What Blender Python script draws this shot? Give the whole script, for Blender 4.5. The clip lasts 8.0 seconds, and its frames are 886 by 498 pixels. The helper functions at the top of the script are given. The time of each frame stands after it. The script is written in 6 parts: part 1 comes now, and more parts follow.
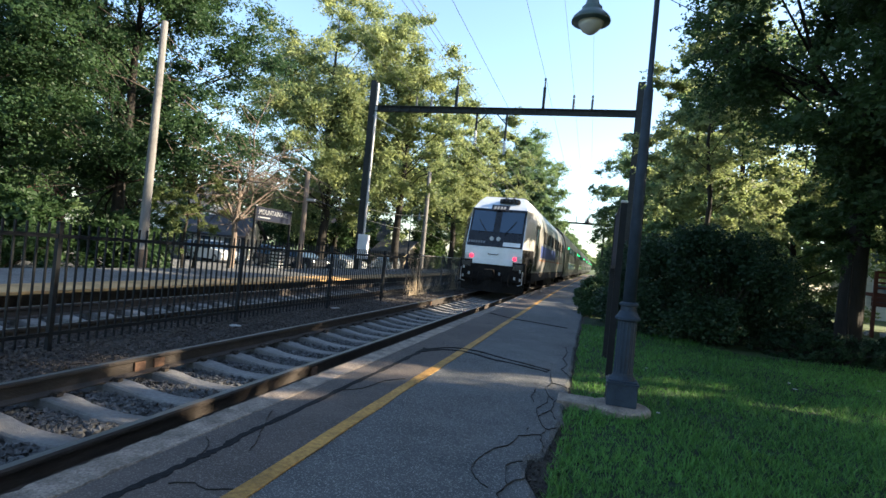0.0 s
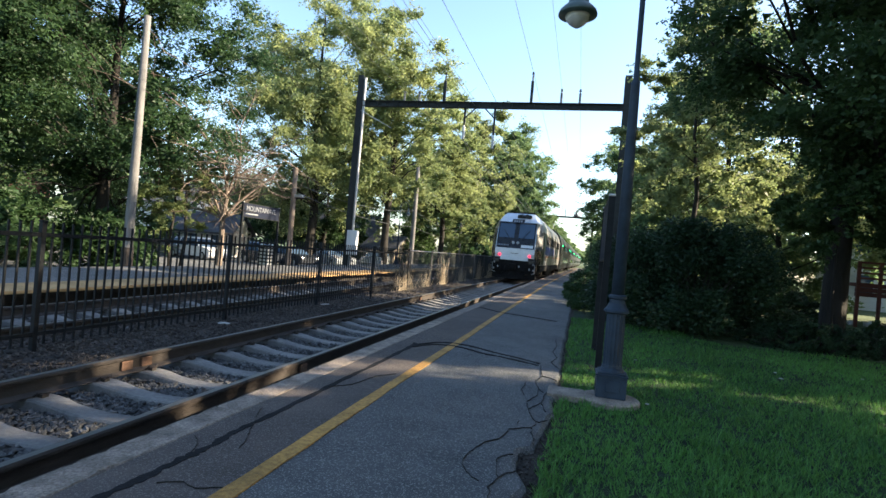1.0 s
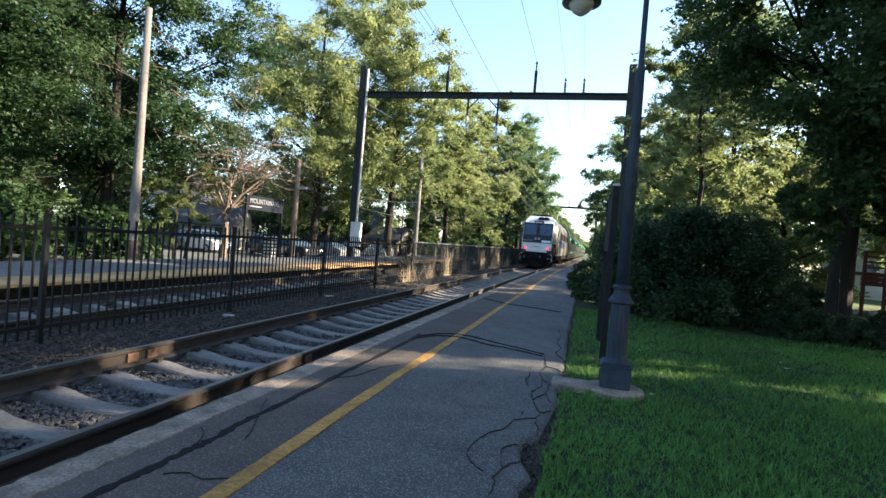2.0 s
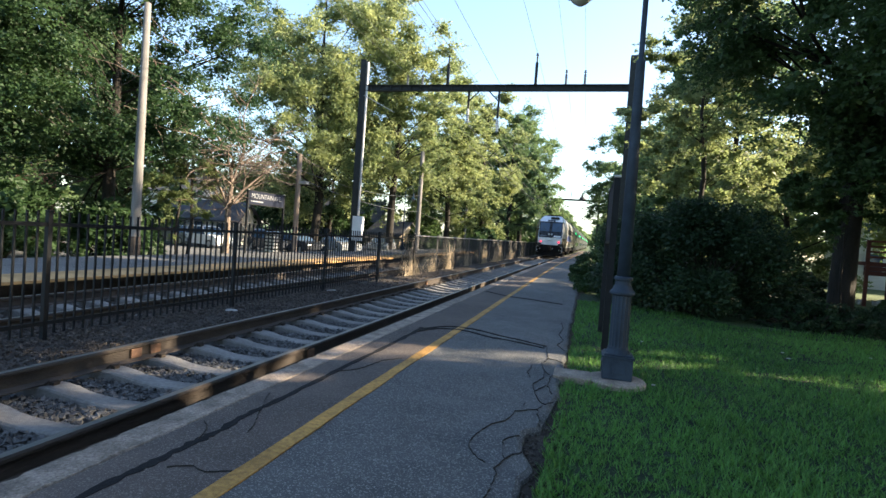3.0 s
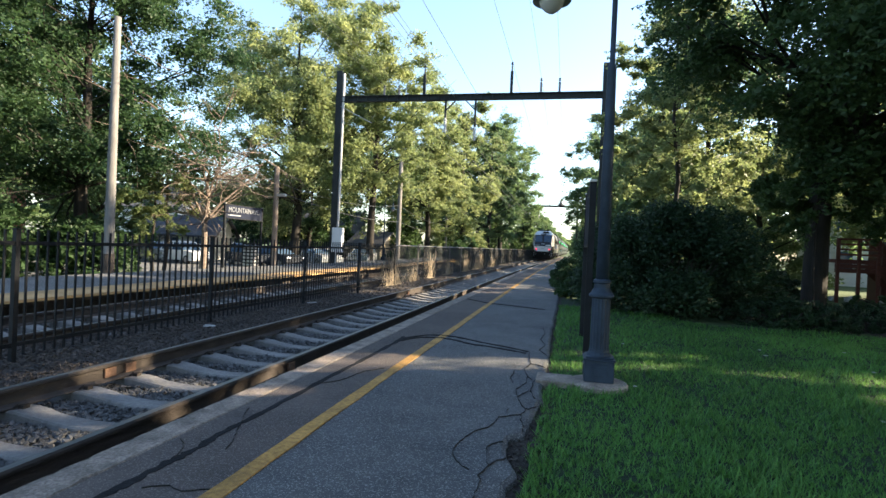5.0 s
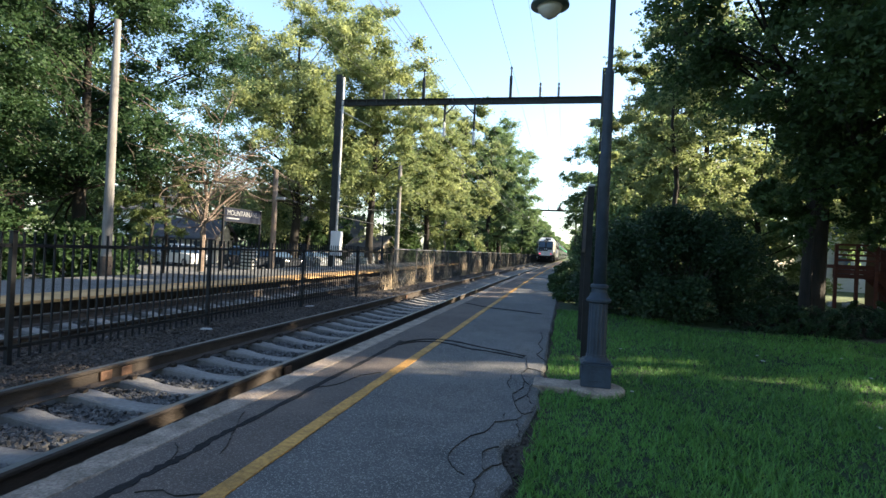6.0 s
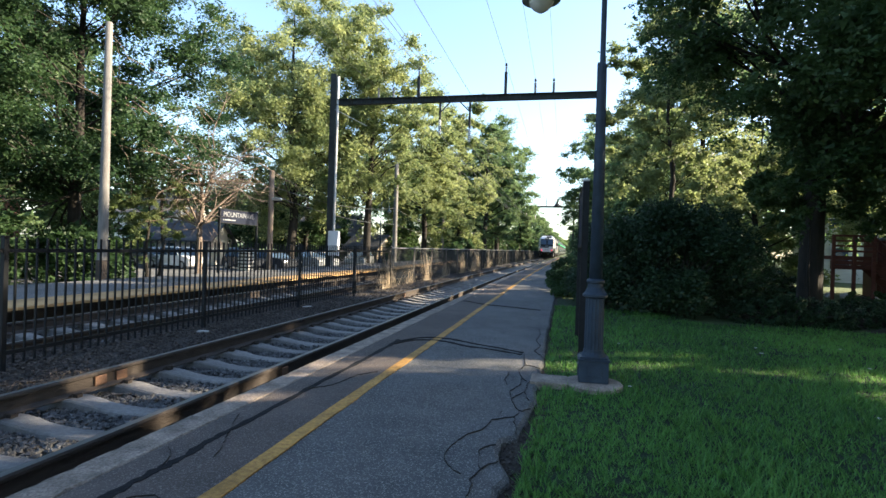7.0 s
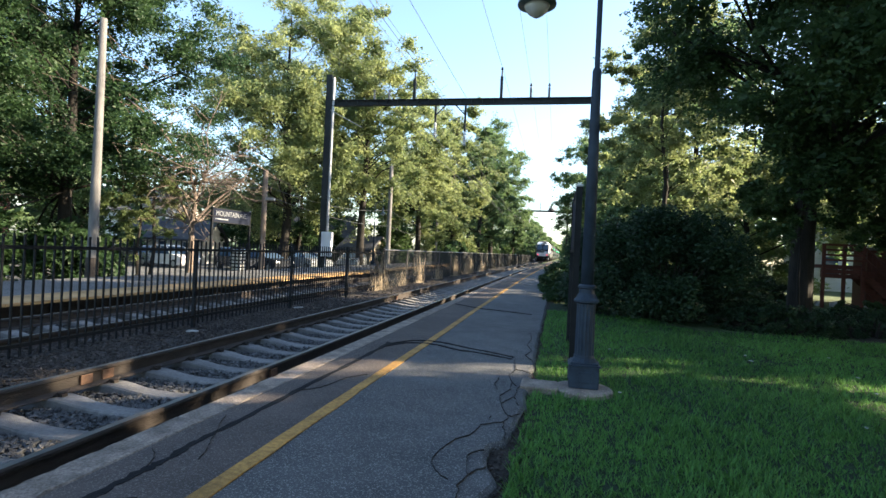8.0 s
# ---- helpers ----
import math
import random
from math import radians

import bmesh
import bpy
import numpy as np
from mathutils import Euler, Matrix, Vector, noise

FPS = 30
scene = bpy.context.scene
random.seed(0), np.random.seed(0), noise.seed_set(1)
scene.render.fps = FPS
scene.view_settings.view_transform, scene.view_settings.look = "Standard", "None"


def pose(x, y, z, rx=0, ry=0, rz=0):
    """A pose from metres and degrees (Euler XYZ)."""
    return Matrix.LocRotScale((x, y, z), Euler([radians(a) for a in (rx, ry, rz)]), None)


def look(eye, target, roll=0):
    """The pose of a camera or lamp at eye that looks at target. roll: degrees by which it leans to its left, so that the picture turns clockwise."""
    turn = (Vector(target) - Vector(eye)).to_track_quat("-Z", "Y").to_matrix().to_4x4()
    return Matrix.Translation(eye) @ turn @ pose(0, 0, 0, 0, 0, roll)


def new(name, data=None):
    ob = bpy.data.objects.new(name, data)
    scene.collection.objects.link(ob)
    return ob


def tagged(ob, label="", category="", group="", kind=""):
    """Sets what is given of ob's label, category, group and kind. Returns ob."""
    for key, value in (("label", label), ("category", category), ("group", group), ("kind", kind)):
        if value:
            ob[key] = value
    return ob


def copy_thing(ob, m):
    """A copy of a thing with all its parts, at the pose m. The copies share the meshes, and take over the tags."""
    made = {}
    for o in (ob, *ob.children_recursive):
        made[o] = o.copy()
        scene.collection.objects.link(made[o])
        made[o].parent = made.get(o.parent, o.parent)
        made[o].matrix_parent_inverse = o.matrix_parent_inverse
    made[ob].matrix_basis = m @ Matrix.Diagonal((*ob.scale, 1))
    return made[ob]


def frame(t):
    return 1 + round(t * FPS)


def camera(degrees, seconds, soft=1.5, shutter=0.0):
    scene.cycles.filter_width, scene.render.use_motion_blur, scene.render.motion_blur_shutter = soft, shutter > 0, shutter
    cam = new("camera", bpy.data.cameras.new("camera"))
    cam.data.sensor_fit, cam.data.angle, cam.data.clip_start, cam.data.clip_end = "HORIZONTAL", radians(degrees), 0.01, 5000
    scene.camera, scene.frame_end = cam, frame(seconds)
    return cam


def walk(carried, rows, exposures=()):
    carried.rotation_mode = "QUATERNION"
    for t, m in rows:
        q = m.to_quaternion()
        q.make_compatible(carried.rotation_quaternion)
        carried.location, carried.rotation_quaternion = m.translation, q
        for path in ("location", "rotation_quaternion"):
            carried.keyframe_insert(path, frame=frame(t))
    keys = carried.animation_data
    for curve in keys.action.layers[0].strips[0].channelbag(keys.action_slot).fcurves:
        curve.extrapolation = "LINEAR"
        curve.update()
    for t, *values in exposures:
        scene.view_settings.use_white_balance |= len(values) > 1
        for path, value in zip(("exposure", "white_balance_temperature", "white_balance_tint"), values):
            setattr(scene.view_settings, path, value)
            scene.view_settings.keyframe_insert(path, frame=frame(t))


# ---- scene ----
cam = camera(79.2, 8.0, soft=1.5)
PATH = [
    (0, (-0.028, -0.005, 1.271), (-0.562, 1.922, 1.293), 5.5),
    (0.5, (-0.021, 0.015, 1.275), (-0.514, 1.954, 1.296), 4.5),
    (1, (-0.025, 0.004, 1.269), (-0.52, 1.941, 1.276), 4.9),
    (1.5, (-0.028, 0.011, 1.269), (-0.53, 1.947, 1.258), 4.8),
    (3, (-0.015, 0.018, 1.262), (-0.527, 1.951, 1.211), 4.1),
    (3.5, (-0.004, 0.016, 1.272), (-0.503, 1.952, 1.207), 3.3),
    (4, (0.001, 0.03, 1.257), (-0.475, 1.97, 1.169), 3.2),
    (4.5, (0.002, 0.033, 1.247), (-0.445, 1.982, 1.202), 2.4),
    (6, (0.017, 0.04, 1.251), (-0.426, 1.99, 1.253), 2.8),
    (6.5, (0.034, 0.055, 1.254), (-0.407, 2.006, 1.257), 1.8),
    (7, (0.044, 0.08, 1.247), (-0.393, 2.032, 1.242), 1.8),
    (7.5, (0.051, 0.108, 1.239), (-0.385, 2.06, 1.216), 2.1),
    (8, (0.056, 0.1, 1.252), (-0.358, 2.056, 1.258), 2.7),
]
walk(cam, [(t, look(eye, target, roll)) for t, eye, target, roll in PATH],
     exposures=((0.0, 2.1, 6100, 7.5), (1.5, 2.15, 6150, 8), (3.0, 2.28, 6280, 8.5), (4.5, 2.33, 6300, 8), (6.0, 2.23, 6200, 8), (8.0, 2.22, 6150, 8)))

# ---- light ----
SUN_DIR = Vector((0.87, 0.26, 0.42)).normalized()
world = bpy.data.worlds.new("sky")
scene.world = world
world.use_nodes = True
wn = world.node_tree
sky = wn.nodes.new("ShaderNodeTexSky")
sky.sky_type = "NISHITA"
sky.sun_disc = False
sky.sun_elevation = math.asin(SUN_DIR.z)
sky.sun_rotation = math.atan2(SUN_DIR.x, SUN_DIR.y)
sky.air_density, sky.dust_density, sky.ozone_density = 1.0, 1.2, 1.2
wn.nodes["Background"].inputs["Strength"].default_value = 0.105
wn.links.new(sky.outputs[0], wn.nodes["Background"].inputs["Color"])
sun = new("sun", bpy.data.lights.new("sun", "SUN"))
sun.data.energy, sun.data.angle, sun.data.color = 5.0, radians(0.6), (1.0, 0.80, 0.55)
sun.matrix_world = look((0, 0, 30), Vector((0, 0, 30)) - SUN_DIR)


# ---- materials ----
def mat(name, dark, light, scale=4.0, rough=0.8, metal=0.0, bump=0.0, bump_scale=80.0, stain=0.25, spec=0.4,
        stretch=(1, 1, 1), island=0.0, objrand=0.0):
    """Two-scale noise colour between dark and light, with fine relief."""
    m = bpy.data.materials.new(name)
    m.use_nodes = True
    n, l = m.node_tree.nodes, m.node_tree.links
    b = n["Principled BSDF"]
    b.inputs["Metallic"].default_value = metal
    b.inputs["Specular IOR Level"].default_value = spec
    tc = n.new("ShaderNodeTexCoord")
    mp = n.new("ShaderNodeMapping")
    mp.inputs["Scale"].default_value = stretch
    l.new(tc.outputs["Object"], mp.inputs["Vector"])
    fine = n.new("ShaderNodeTexNoise")
    fine.inputs["Scale"].default_value, fine.inputs["Detail"].default_value = scale, 6
    fine.inputs["Roughness"].default_value = 0.65
    l.new(mp.outputs[0], fine.inputs["Vector"])
    ramp = n.new("ShaderNodeValToRGB")
    ramp.color_ramp.elements[0].position, ramp.color_ramp.elements[1].position = 0.32, 0.68
    ramp.color_ramp.elements[0].color, ramp.color_ramp.elements[1].color = (*dark, 1), (*light, 1)
    l.new(fine.outputs["Fac"], ramp.inputs["Fac"])
    big = n.new("ShaderNodeTexNoise")
    big.inputs["Scale"].default_value, big.inputs["Detail"].default_value = scale * 0.11, 4
    l.new(mp.outputs[0], big.inputs["Vector"])
    br = n.new("ShaderNodeMapRange")
    br.inputs["From Min"].default_value, br.inputs["From Max"].default_value = 0.35, 0.65
    br.inputs["To Min"].default_value, br.inputs["To Max"].default_value = 1 - stain, 1 + stain * 0.6
    l.new(big.outputs["Fac"], br.inputs["Value"])
    val = br.outputs[0]
    for amount, node, out in ((island, "ShaderNodeNewGeometry", "Random Per Island"), (objrand, "ShaderNodeObjectInfo", "Random")):
        if amount:
            g = n.new(node)
            mr = n.new("ShaderNodeMapRange")
            mr.inputs["To Min"].default_value, mr.inputs["To Max"].default_value = 1 - amount, 1 + amount
            l.new(g.outputs[out], mr.inputs["Value"])
            mu = n.new("ShaderNodeMath")
            mu.operation = "MULTIPLY"
            l.new(val, mu.inputs[0])
            l.new(mr.outputs[0], mu.inputs[1])
            val = mu.outputs[0]
    hsv = n.new("ShaderNodeHueSaturation")
    l.new(ramp.outputs["Color"], hsv.inputs["Color"])
    l.new(val, hsv.inputs["Value"])
    l.new(hsv.outputs["Color"], b.inputs["Base Color"])
    rr = n.new("ShaderNodeMapRange")
    rr.inputs["To Min"].default_value, rr.inputs["To Max"].default_value = max(rough - 0.12, 0.03), min(rough + 0.12, 1)
    l.new(fine.outputs["Fac"], rr.inputs["Value"])
    l.new(rr.outputs[0], b.inputs["Roughness"])
    if bump:
        bn = n.new("ShaderNodeTexNoise")
        bn.inputs["Scale"].default_value, bn.inputs["Detail"].default_value = bump_scale, 3
        l.new(mp.outputs[0], bn.inputs["Vector"])
        bp = n.new("ShaderNodeBump")
        bp.inputs["Strength"].default_value, bp.inputs["Distance"].default_value = bump, 0.02
        l.new(bn.outputs["Fac"], bp.inputs["Height"])
        l.new(bp.outputs[0], b.inputs["Normal"])
    return m


def leaf_mat(name, dark, light, glow=0.35, vary=0.42):
    """Leaves: matt face with light passing through, each leaf its own tone."""
    m = bpy.data.materials.new(name)
    m.use_nodes = True
    n, l = m.node_tree.nodes, m.node_tree.links
    b = n["Principled BSDF"]
    b.inputs["Roughness"].default_value, b.inputs["Specular IOR Level"].default_value = 0.55, 0.3
    g = n.new("ShaderNodeNewGeometry")
    ramp = n.new("ShaderNodeValToRGB")
    ramp.color_ramp.elements[0].color, ramp.color_ramp.elements[1].color = (*dark, 1), (*light, 1)
    tc = n.new("ShaderNodeTexCoord")
    big = n.new("ShaderNodeTexNoise")
    big.inputs["Scale"].default_value = 0.35
    l.new(tc.outputs["Object"], big.inputs["Vector"])
    mx = n.new("ShaderNodeMath")
    mx.operation = "MULTIPLY_ADD"
    mx.inputs[1].default_value = vary
    l.new(g.outputs["Random Per Island"], mx.inputs[0])
    sub = n.new("ShaderNodeMapRange")
    sub.inputs["From Min"].default_value, sub.inputs["From Max"].default_value = 0.3, 0.7
    sub.inputs["To Min"].default_value, sub.inputs["To Max"].default_value = -0.02, 0.6
    l.new(big.outputs["Fac"], sub.inputs["Value"])
    l.new(sub.outputs[0], mx.inputs[2])
    l.new(mx.outputs[0], ramp.inputs["Fac"])
    l.new(ramp.outputs["Color"], b.inputs["Base Color"])
    tr = n.new("ShaderNodeBsdfTranslucent")
    br = n.new("ShaderNodeHueSaturation")
    br.inputs["Hue"].default_value, br.inputs["Value"].default_value = 0.487, 2.6
    l.new(ramp.outputs["Color"], br.inputs["Color"])
    l.new(br.outputs["Color"], tr.inputs["Color"])
    mix = n.new("ShaderNodeMixShader")
    mix.inputs["Fac"].default_value = glow
    l.new(b.outputs[0], mix.inputs[1])
    l.new(tr.outputs[0], mix.inputs[2])
    l.new(mix.outputs[0], n["Material Output"].inputs["Surface"])
    return m


def plain(name, colour, rough=0.5, metal=0.0, glow=0.0, glass=0.0):
    m = bpy.data.materials.new(name)
    m.use_nodes = True
    b = m.node_tree.nodes["Principled BSDF"]
    b.inputs["Base Color"].default_value = (*colour, 1)
    b.inputs["Roughness"].default_value, b.inputs["Metallic"].default_value = rough, metal
    b.inputs["Transmission Weight"].default_value = glass
    if glow:
        b.inputs["Emission Color"].default_value = (*colour, 1)
        b.inputs["Emission Strength"].default_value = glow
    return m


def paved(name, base, worn, fleck):
    """Old asphalt: dark binder, pale aggregate flecks, broad worn patches."""
    m = mat(name, base, worn, 2.2, 0.88, bump=0.6, bump_scale=140, stain=0.34)
    n, l = m.node_tree.nodes, m.node_tree.links
    b = n["Principled BSDF"]
    old = b.inputs["Base Color"].links[0].from_socket
    tc = n.new("ShaderNodeTexCoord")
    v = n.new("ShaderNodeTexVoronoi")
    v.inputs["Scale"].default_value = 150
    l.new(tc.outputs["Object"], v.inputs["Vector"])
    rnd = n.new("ShaderNodeSeparateColor")
    l.new(v.outputs["Color"], rnd.inputs[0])
    mr = n.new("ShaderNodeMapRange")
    mr.inputs["From Min"].default_value, mr.inputs["From Max"].default_value = 0.72, 0.95
    mr.inputs["To Max"].default_value = 0.88
    l.new(rnd.outputs[0], mr.inputs["Value"])
    mx = n.new("ShaderNodeMix")
    mx.data_type = "RGBA"
    l.new(mr.outputs[0], mx.inputs["Factor"])
    l.new(old, mx.inputs["A"])
    mx.inputs["B"].default_value = (*fleck, 1)
    l.new(mx.outputs["Result"], b.inputs["Base Color"])
    return m


M_ASPHALT = paved("asphalt", (0.058, 0.062, 0.065), (0.118, 0.12, 0.123), (0.25, 0.25, 0.245))
M_STRIP = paved("asphalt_strip", (0.062, 0.052, 0.047), (0.115, 0.093, 0.083), (0.19, 0.165, 0.15))
M_TAR = mat("tar", (0.008, 0.008, 0.009), (0.018, 0.018, 0.02), 20, 0.85, bump=0.3, spec=0.15)
M_CRACK = mat("crack", (0.008, 0.008, 0.008), (0.02, 0.019, 0.018), 30, 0.95)
M_YELLOW = mat("yellow_paint", (0.24, 0.125, 0.032), (0.52, 0.30, 0.075), 30, 0.75, bump=0.5, bump_scale=150, stain=0.3)
M_TACTILE = mat("tactile_yellow", (0.34, 0.205, 0.085), (0.48, 0.31, 0.14), 9, 0.8, bump=0.4, stain=0.3)
M_CONCRETE = mat("concrete", (0.14, 0.115, 0.095), (0.35, 0.29, 0.24), 55, 0.92, bump=0.9, bump_scale=60, stain=0.4, objrand=0.12)
M_TIE = mat("tie_concrete", (0.14, 0.134, 0.128), (0.225, 0.216, 0.205), 22, 0.9, bump=0.5, bump_scale=110, stain=0.25, objrand=0.15)
M_RAILSIDE = mat("rust", (0.032, 0.027, 0.024), (0.07, 0.057, 0.049), 12, 0.85, metal=0.15, bump=0.4, stretch=(1, 0.3, 1))
M_RAILTOP = mat("rail_head", (0.16, 0.155, 0.15), (0.28, 0.275, 0.27), 10, 0.42, metal=0.8, stretch=(8, 0.15, 1), stain=0.1)
M_BALLAST = mat("ballast_bed", (0.022, 0.021, 0.021), (0.075, 0.072, 0.07), 30, 0.95, bump=1.0, bump_scale=34, stain=0.3)
M_STONE = mat("ballast_stone", (0.043, 0.043, 0.044), (0.135, 0.134, 0.135), 8, 0.92, bump=0.3, island=0.45, stain=0.2)
M_CINDER = mat("dark_ballast", (0.022, 0.0185, 0.016), (0.068, 0.056, 0.048), 26, 0.95, bump=1.0, bump_scale=40, stain=0.35)
M_CINDERSTONE = mat("dark_stone", (0.03, 0.0255, 0.023), (0.10, 0.084, 0.073), 8, 0.92, island=0.45)
# dark tone that includes the shade over the planting bed
M_SOIL = mat("soil", (0.018, 0.015, 0.012), (0.052, 0.042, 0.032), 9, 0.98, bump=0.9, bump_scale=30, stain=0.3)
M_TURF = mat("turf", (0.006, 0.019, 0.006), (0.022, 0.046, 0.015), 14, 0.95, bump=1.0, bump_scale=60, stain=0.35)
M_GRASS = leaf_mat("grass_blade", (0.009, 0.042, 0.009), (0.092, 0.215, 0.046), 0.28, 0.8)
# hedge and scrub leaves, darkened to hold the shade they stand in
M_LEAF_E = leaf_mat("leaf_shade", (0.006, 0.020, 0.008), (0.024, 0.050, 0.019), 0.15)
M_DRY = leaf_mat("dry_stem", (0.20, 0.165, 0.12), (0.42, 0.35, 0.25), 0.25)
M_FIELD = mat("field", (0.03, 0.06, 0.016), (0.09, 0.12, 0.045), 3, 0.95, bump=0.7, bump_scale=20)
M_BLACK = mat("black_enamel", (0.007, 0.008, 0.010), (0.016, 0.018, 0.021), 9, 0.6, bump=0.08, stain=0.2, spec=0.15)
M_LAMP = mat("lamp_paint", (0.018, 0.028, 0.044), (0.034, 0.05, 0.074), 7, 0.55, bump=0.1, stain=0.25, spec=0.2)
M_SHADE = mat("lamp_shade", (0.05, 0.075, 0.075), (0.09, 0.125, 0.12), 7, 0.38, stain=0.15)
M_STEEL = mat("gantry_steel", (0.014, 0.017, 0.017), (0.036, 0.039, 0.037), 6, 0.75, bump=0.2, stain=0.3)
M_GALV = mat("galvanised", (0.36, 0.36, 0.36), (0.52, 0.52, 0.51), 8, 0.5, metal=0.35, stain=0.2)
M_POLE = mat("weathered_pole", (0.11, 0.106, 0.10), (0.20, 0.192, 0.185), 10, 0.9, bump=0.5, stretch=(1, 1, 0.12), stain=0.25)
M_WOODPOLE = mat("wood_pole", (0.13, 0.10, 0.08), (0.25, 0.20, 0.155), 10, 0.9, bump=0.5, stretch=(1, 1, 0.1), stain=0.25)
M_PORCELAIN = mat("porcelain", (0.10, 0.09, 0.085), (0.2, 0.19, 0.18), 9, 0.3)
M_PALEINS = mat("pale_insulator", (0.42, 0.43, 0.42), (0.6, 0.6, 0.58), 9, 0.3)
M_WIRE = mat("wire", (0.07, 0.075, 0.08), (0.14, 0.15, 0.15), 5, 0.5, metal=0.5)
M_BARK = mat("bark", (0.011, 0.0095, 0.008), (0.034, 0.029, 0.024), 7, 0.95, bump=1.0, bump_scale=14, stretch=(1, 1, 0.25))
M_BAREWOOD = mat("bare_branch", (0.10, 0.078, 0.064), (0.23, 0.178, 0.145), 7, 0.9, bump=0.4)
# B carries sunlight in its yellow-green; the darker copies stand for shade
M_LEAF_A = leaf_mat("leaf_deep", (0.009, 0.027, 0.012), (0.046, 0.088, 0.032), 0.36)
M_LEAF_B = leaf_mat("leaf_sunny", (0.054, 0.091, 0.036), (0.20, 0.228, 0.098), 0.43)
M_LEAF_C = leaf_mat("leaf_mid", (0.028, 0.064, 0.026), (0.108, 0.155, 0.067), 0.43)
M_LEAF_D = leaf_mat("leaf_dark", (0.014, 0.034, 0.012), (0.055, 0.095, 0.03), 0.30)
M_WHITE = mat("white_paint", (0.68, 0.69, 0.70), (0.82, 0.82, 0.82), 3, 0.5, stain=0.08)
M_SILVER = mat("silver_panel", (0.55, 0.59, 0.64), (0.68, 0.72, 0.77), 2.5, 0.36, metal=0.25, stain=0.1)
# brushed steel, darkened so that the body sides look shaded
M_SIDE = mat("brushed_side_shaded", (0.30, 0.30, 0.30), (0.45, 0.44, 0.43), 3, 0.3, metal=0.6, stain=0.25, stretch=(1, 1, 0.2))
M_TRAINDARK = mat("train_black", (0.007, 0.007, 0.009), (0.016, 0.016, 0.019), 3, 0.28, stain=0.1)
M_UNDER = mat("underframe", (0.006, 0.006, 0.006), (0.022, 0.019, 0.017), 8, 0.9, stain=0.4, spec=0.2)
M_FLECK = mat("sun_fleck_rust", (0.12, 0.065, 0.04), (0.24, 0.14, 0.09), 30, 0.9, bump=0.5)
M_BLUE = mat("stripe_blue", (0.025, 0.045, 0.16), (0.04, 0.065, 0.22), 3, 0.4)
M_ORANGE = mat("stripe_orange", (0.30, 0.11, 0.035), (0.40, 0.15, 0.05), 3, 0.4)
# the blue base stands for sky reflected in the panes
M_GLASS = plain("sky_toned_glass", (0.055, 0.09, 0.145), 0.05)
M_RED = plain("red_marker", (1.0, 0.02, 0.05), 0.3, glow=1.0)
M_GREEN = plain("green_door_light", (0.02, 1.0, 0.25), 0.3, glow=1.6)
# silver coaches, with the trees' shade put into a near-black steel
M_COACH = mat("coach_steel_shaded", (0.018, 0.022, 0.022), (0.04, 0.046, 0.045), 2.5, 0.4, metal=0.2, stain=0.15)
M_LENS = plain("headlamp_lens", (0.5, 0.52, 0.53), 0.2)
M_GLOBE = plain("lamp_globe", (0.62, 0.60, 0.56), 0.25, glass=0.25)
M_SIGNFACE = mat("sign_face", (0.006, 0.009, 0.02), (0.011, 0.015, 0.03), 3, 0.7, stain=0.1, spec=0.15)
M_LETTER = plain("sign_letter", (0.2, 0.21, 0.225), 0.6)
M_SIDING = mat("siding", (0.60, 0.58, 0.54), (0.72, 0.70, 0.66), 2, 0.7, stain=0.12, stretch=(1, 1, 12))
M_TANSIDING = mat("tan_siding", (0.42, 0.34, 0.24), (0.55, 0.46, 0.34), 2, 0.75, stain=0.12, stretch=(1, 1, 12))
M_ROOF = mat("shingle", (0.055, 0.058, 0.065), (0.13, 0.13, 0.14), 9, 0.9, bump=0.5, bump_scale=16)
M_BRICK = mat("brick", (0.22, 0.09, 0.06), (0.36, 0.16, 0.11), 6, 0.9, stain=0.2)
M_REDWOOD = mat("red_stain", (0.06, 0.017, 0.012), (0.12, 0.036, 0.026), 6, 0.7, stretch=(1, 1, 4))
M_TYRE = plain("tyre", (0.018, 0.018, 0.018), 0.85)
M_RIM = plain("rim", (0.45, 0.46, 0.47), 0.3, 0.8)
M_CARWHITE = mat("car_white", (0.70, 0.70, 0.71), (0.76, 0.76, 0.76), 2, 0.25, stain=0.05)
M_CARDARK = mat("car_dark", (0.014, 0.017, 0.024), (0.025, 0.03, 0.04), 2, 0.2, stain=0.1)
M_CARSILVER = mat("car_silver", (0.33, 0.35, 0.38), (0.42, 0.44, 0.47), 2, 0.25, metal=0.4, stain=0.05)


# ---- mesh tools ----
def part(name, bm, material, parent=None, label="", smooth=False):
    """Links a bmesh as one mesh object under a thing."""
    me = bpy.data.meshes.new(name)
    bm.normal_update()
    bm.to_mesh(me)
    bm.free()
    for m in material if isinstance(material, (list, tuple)) else (material,):
        me.materials.append(m)
    if smooth:
        for p in me.polygons:
            p.use_smooth = True
    ob = new(name, me)
    if parent:
        ob.parent = parent
    if label:
        ob["label"] = label
    return ob


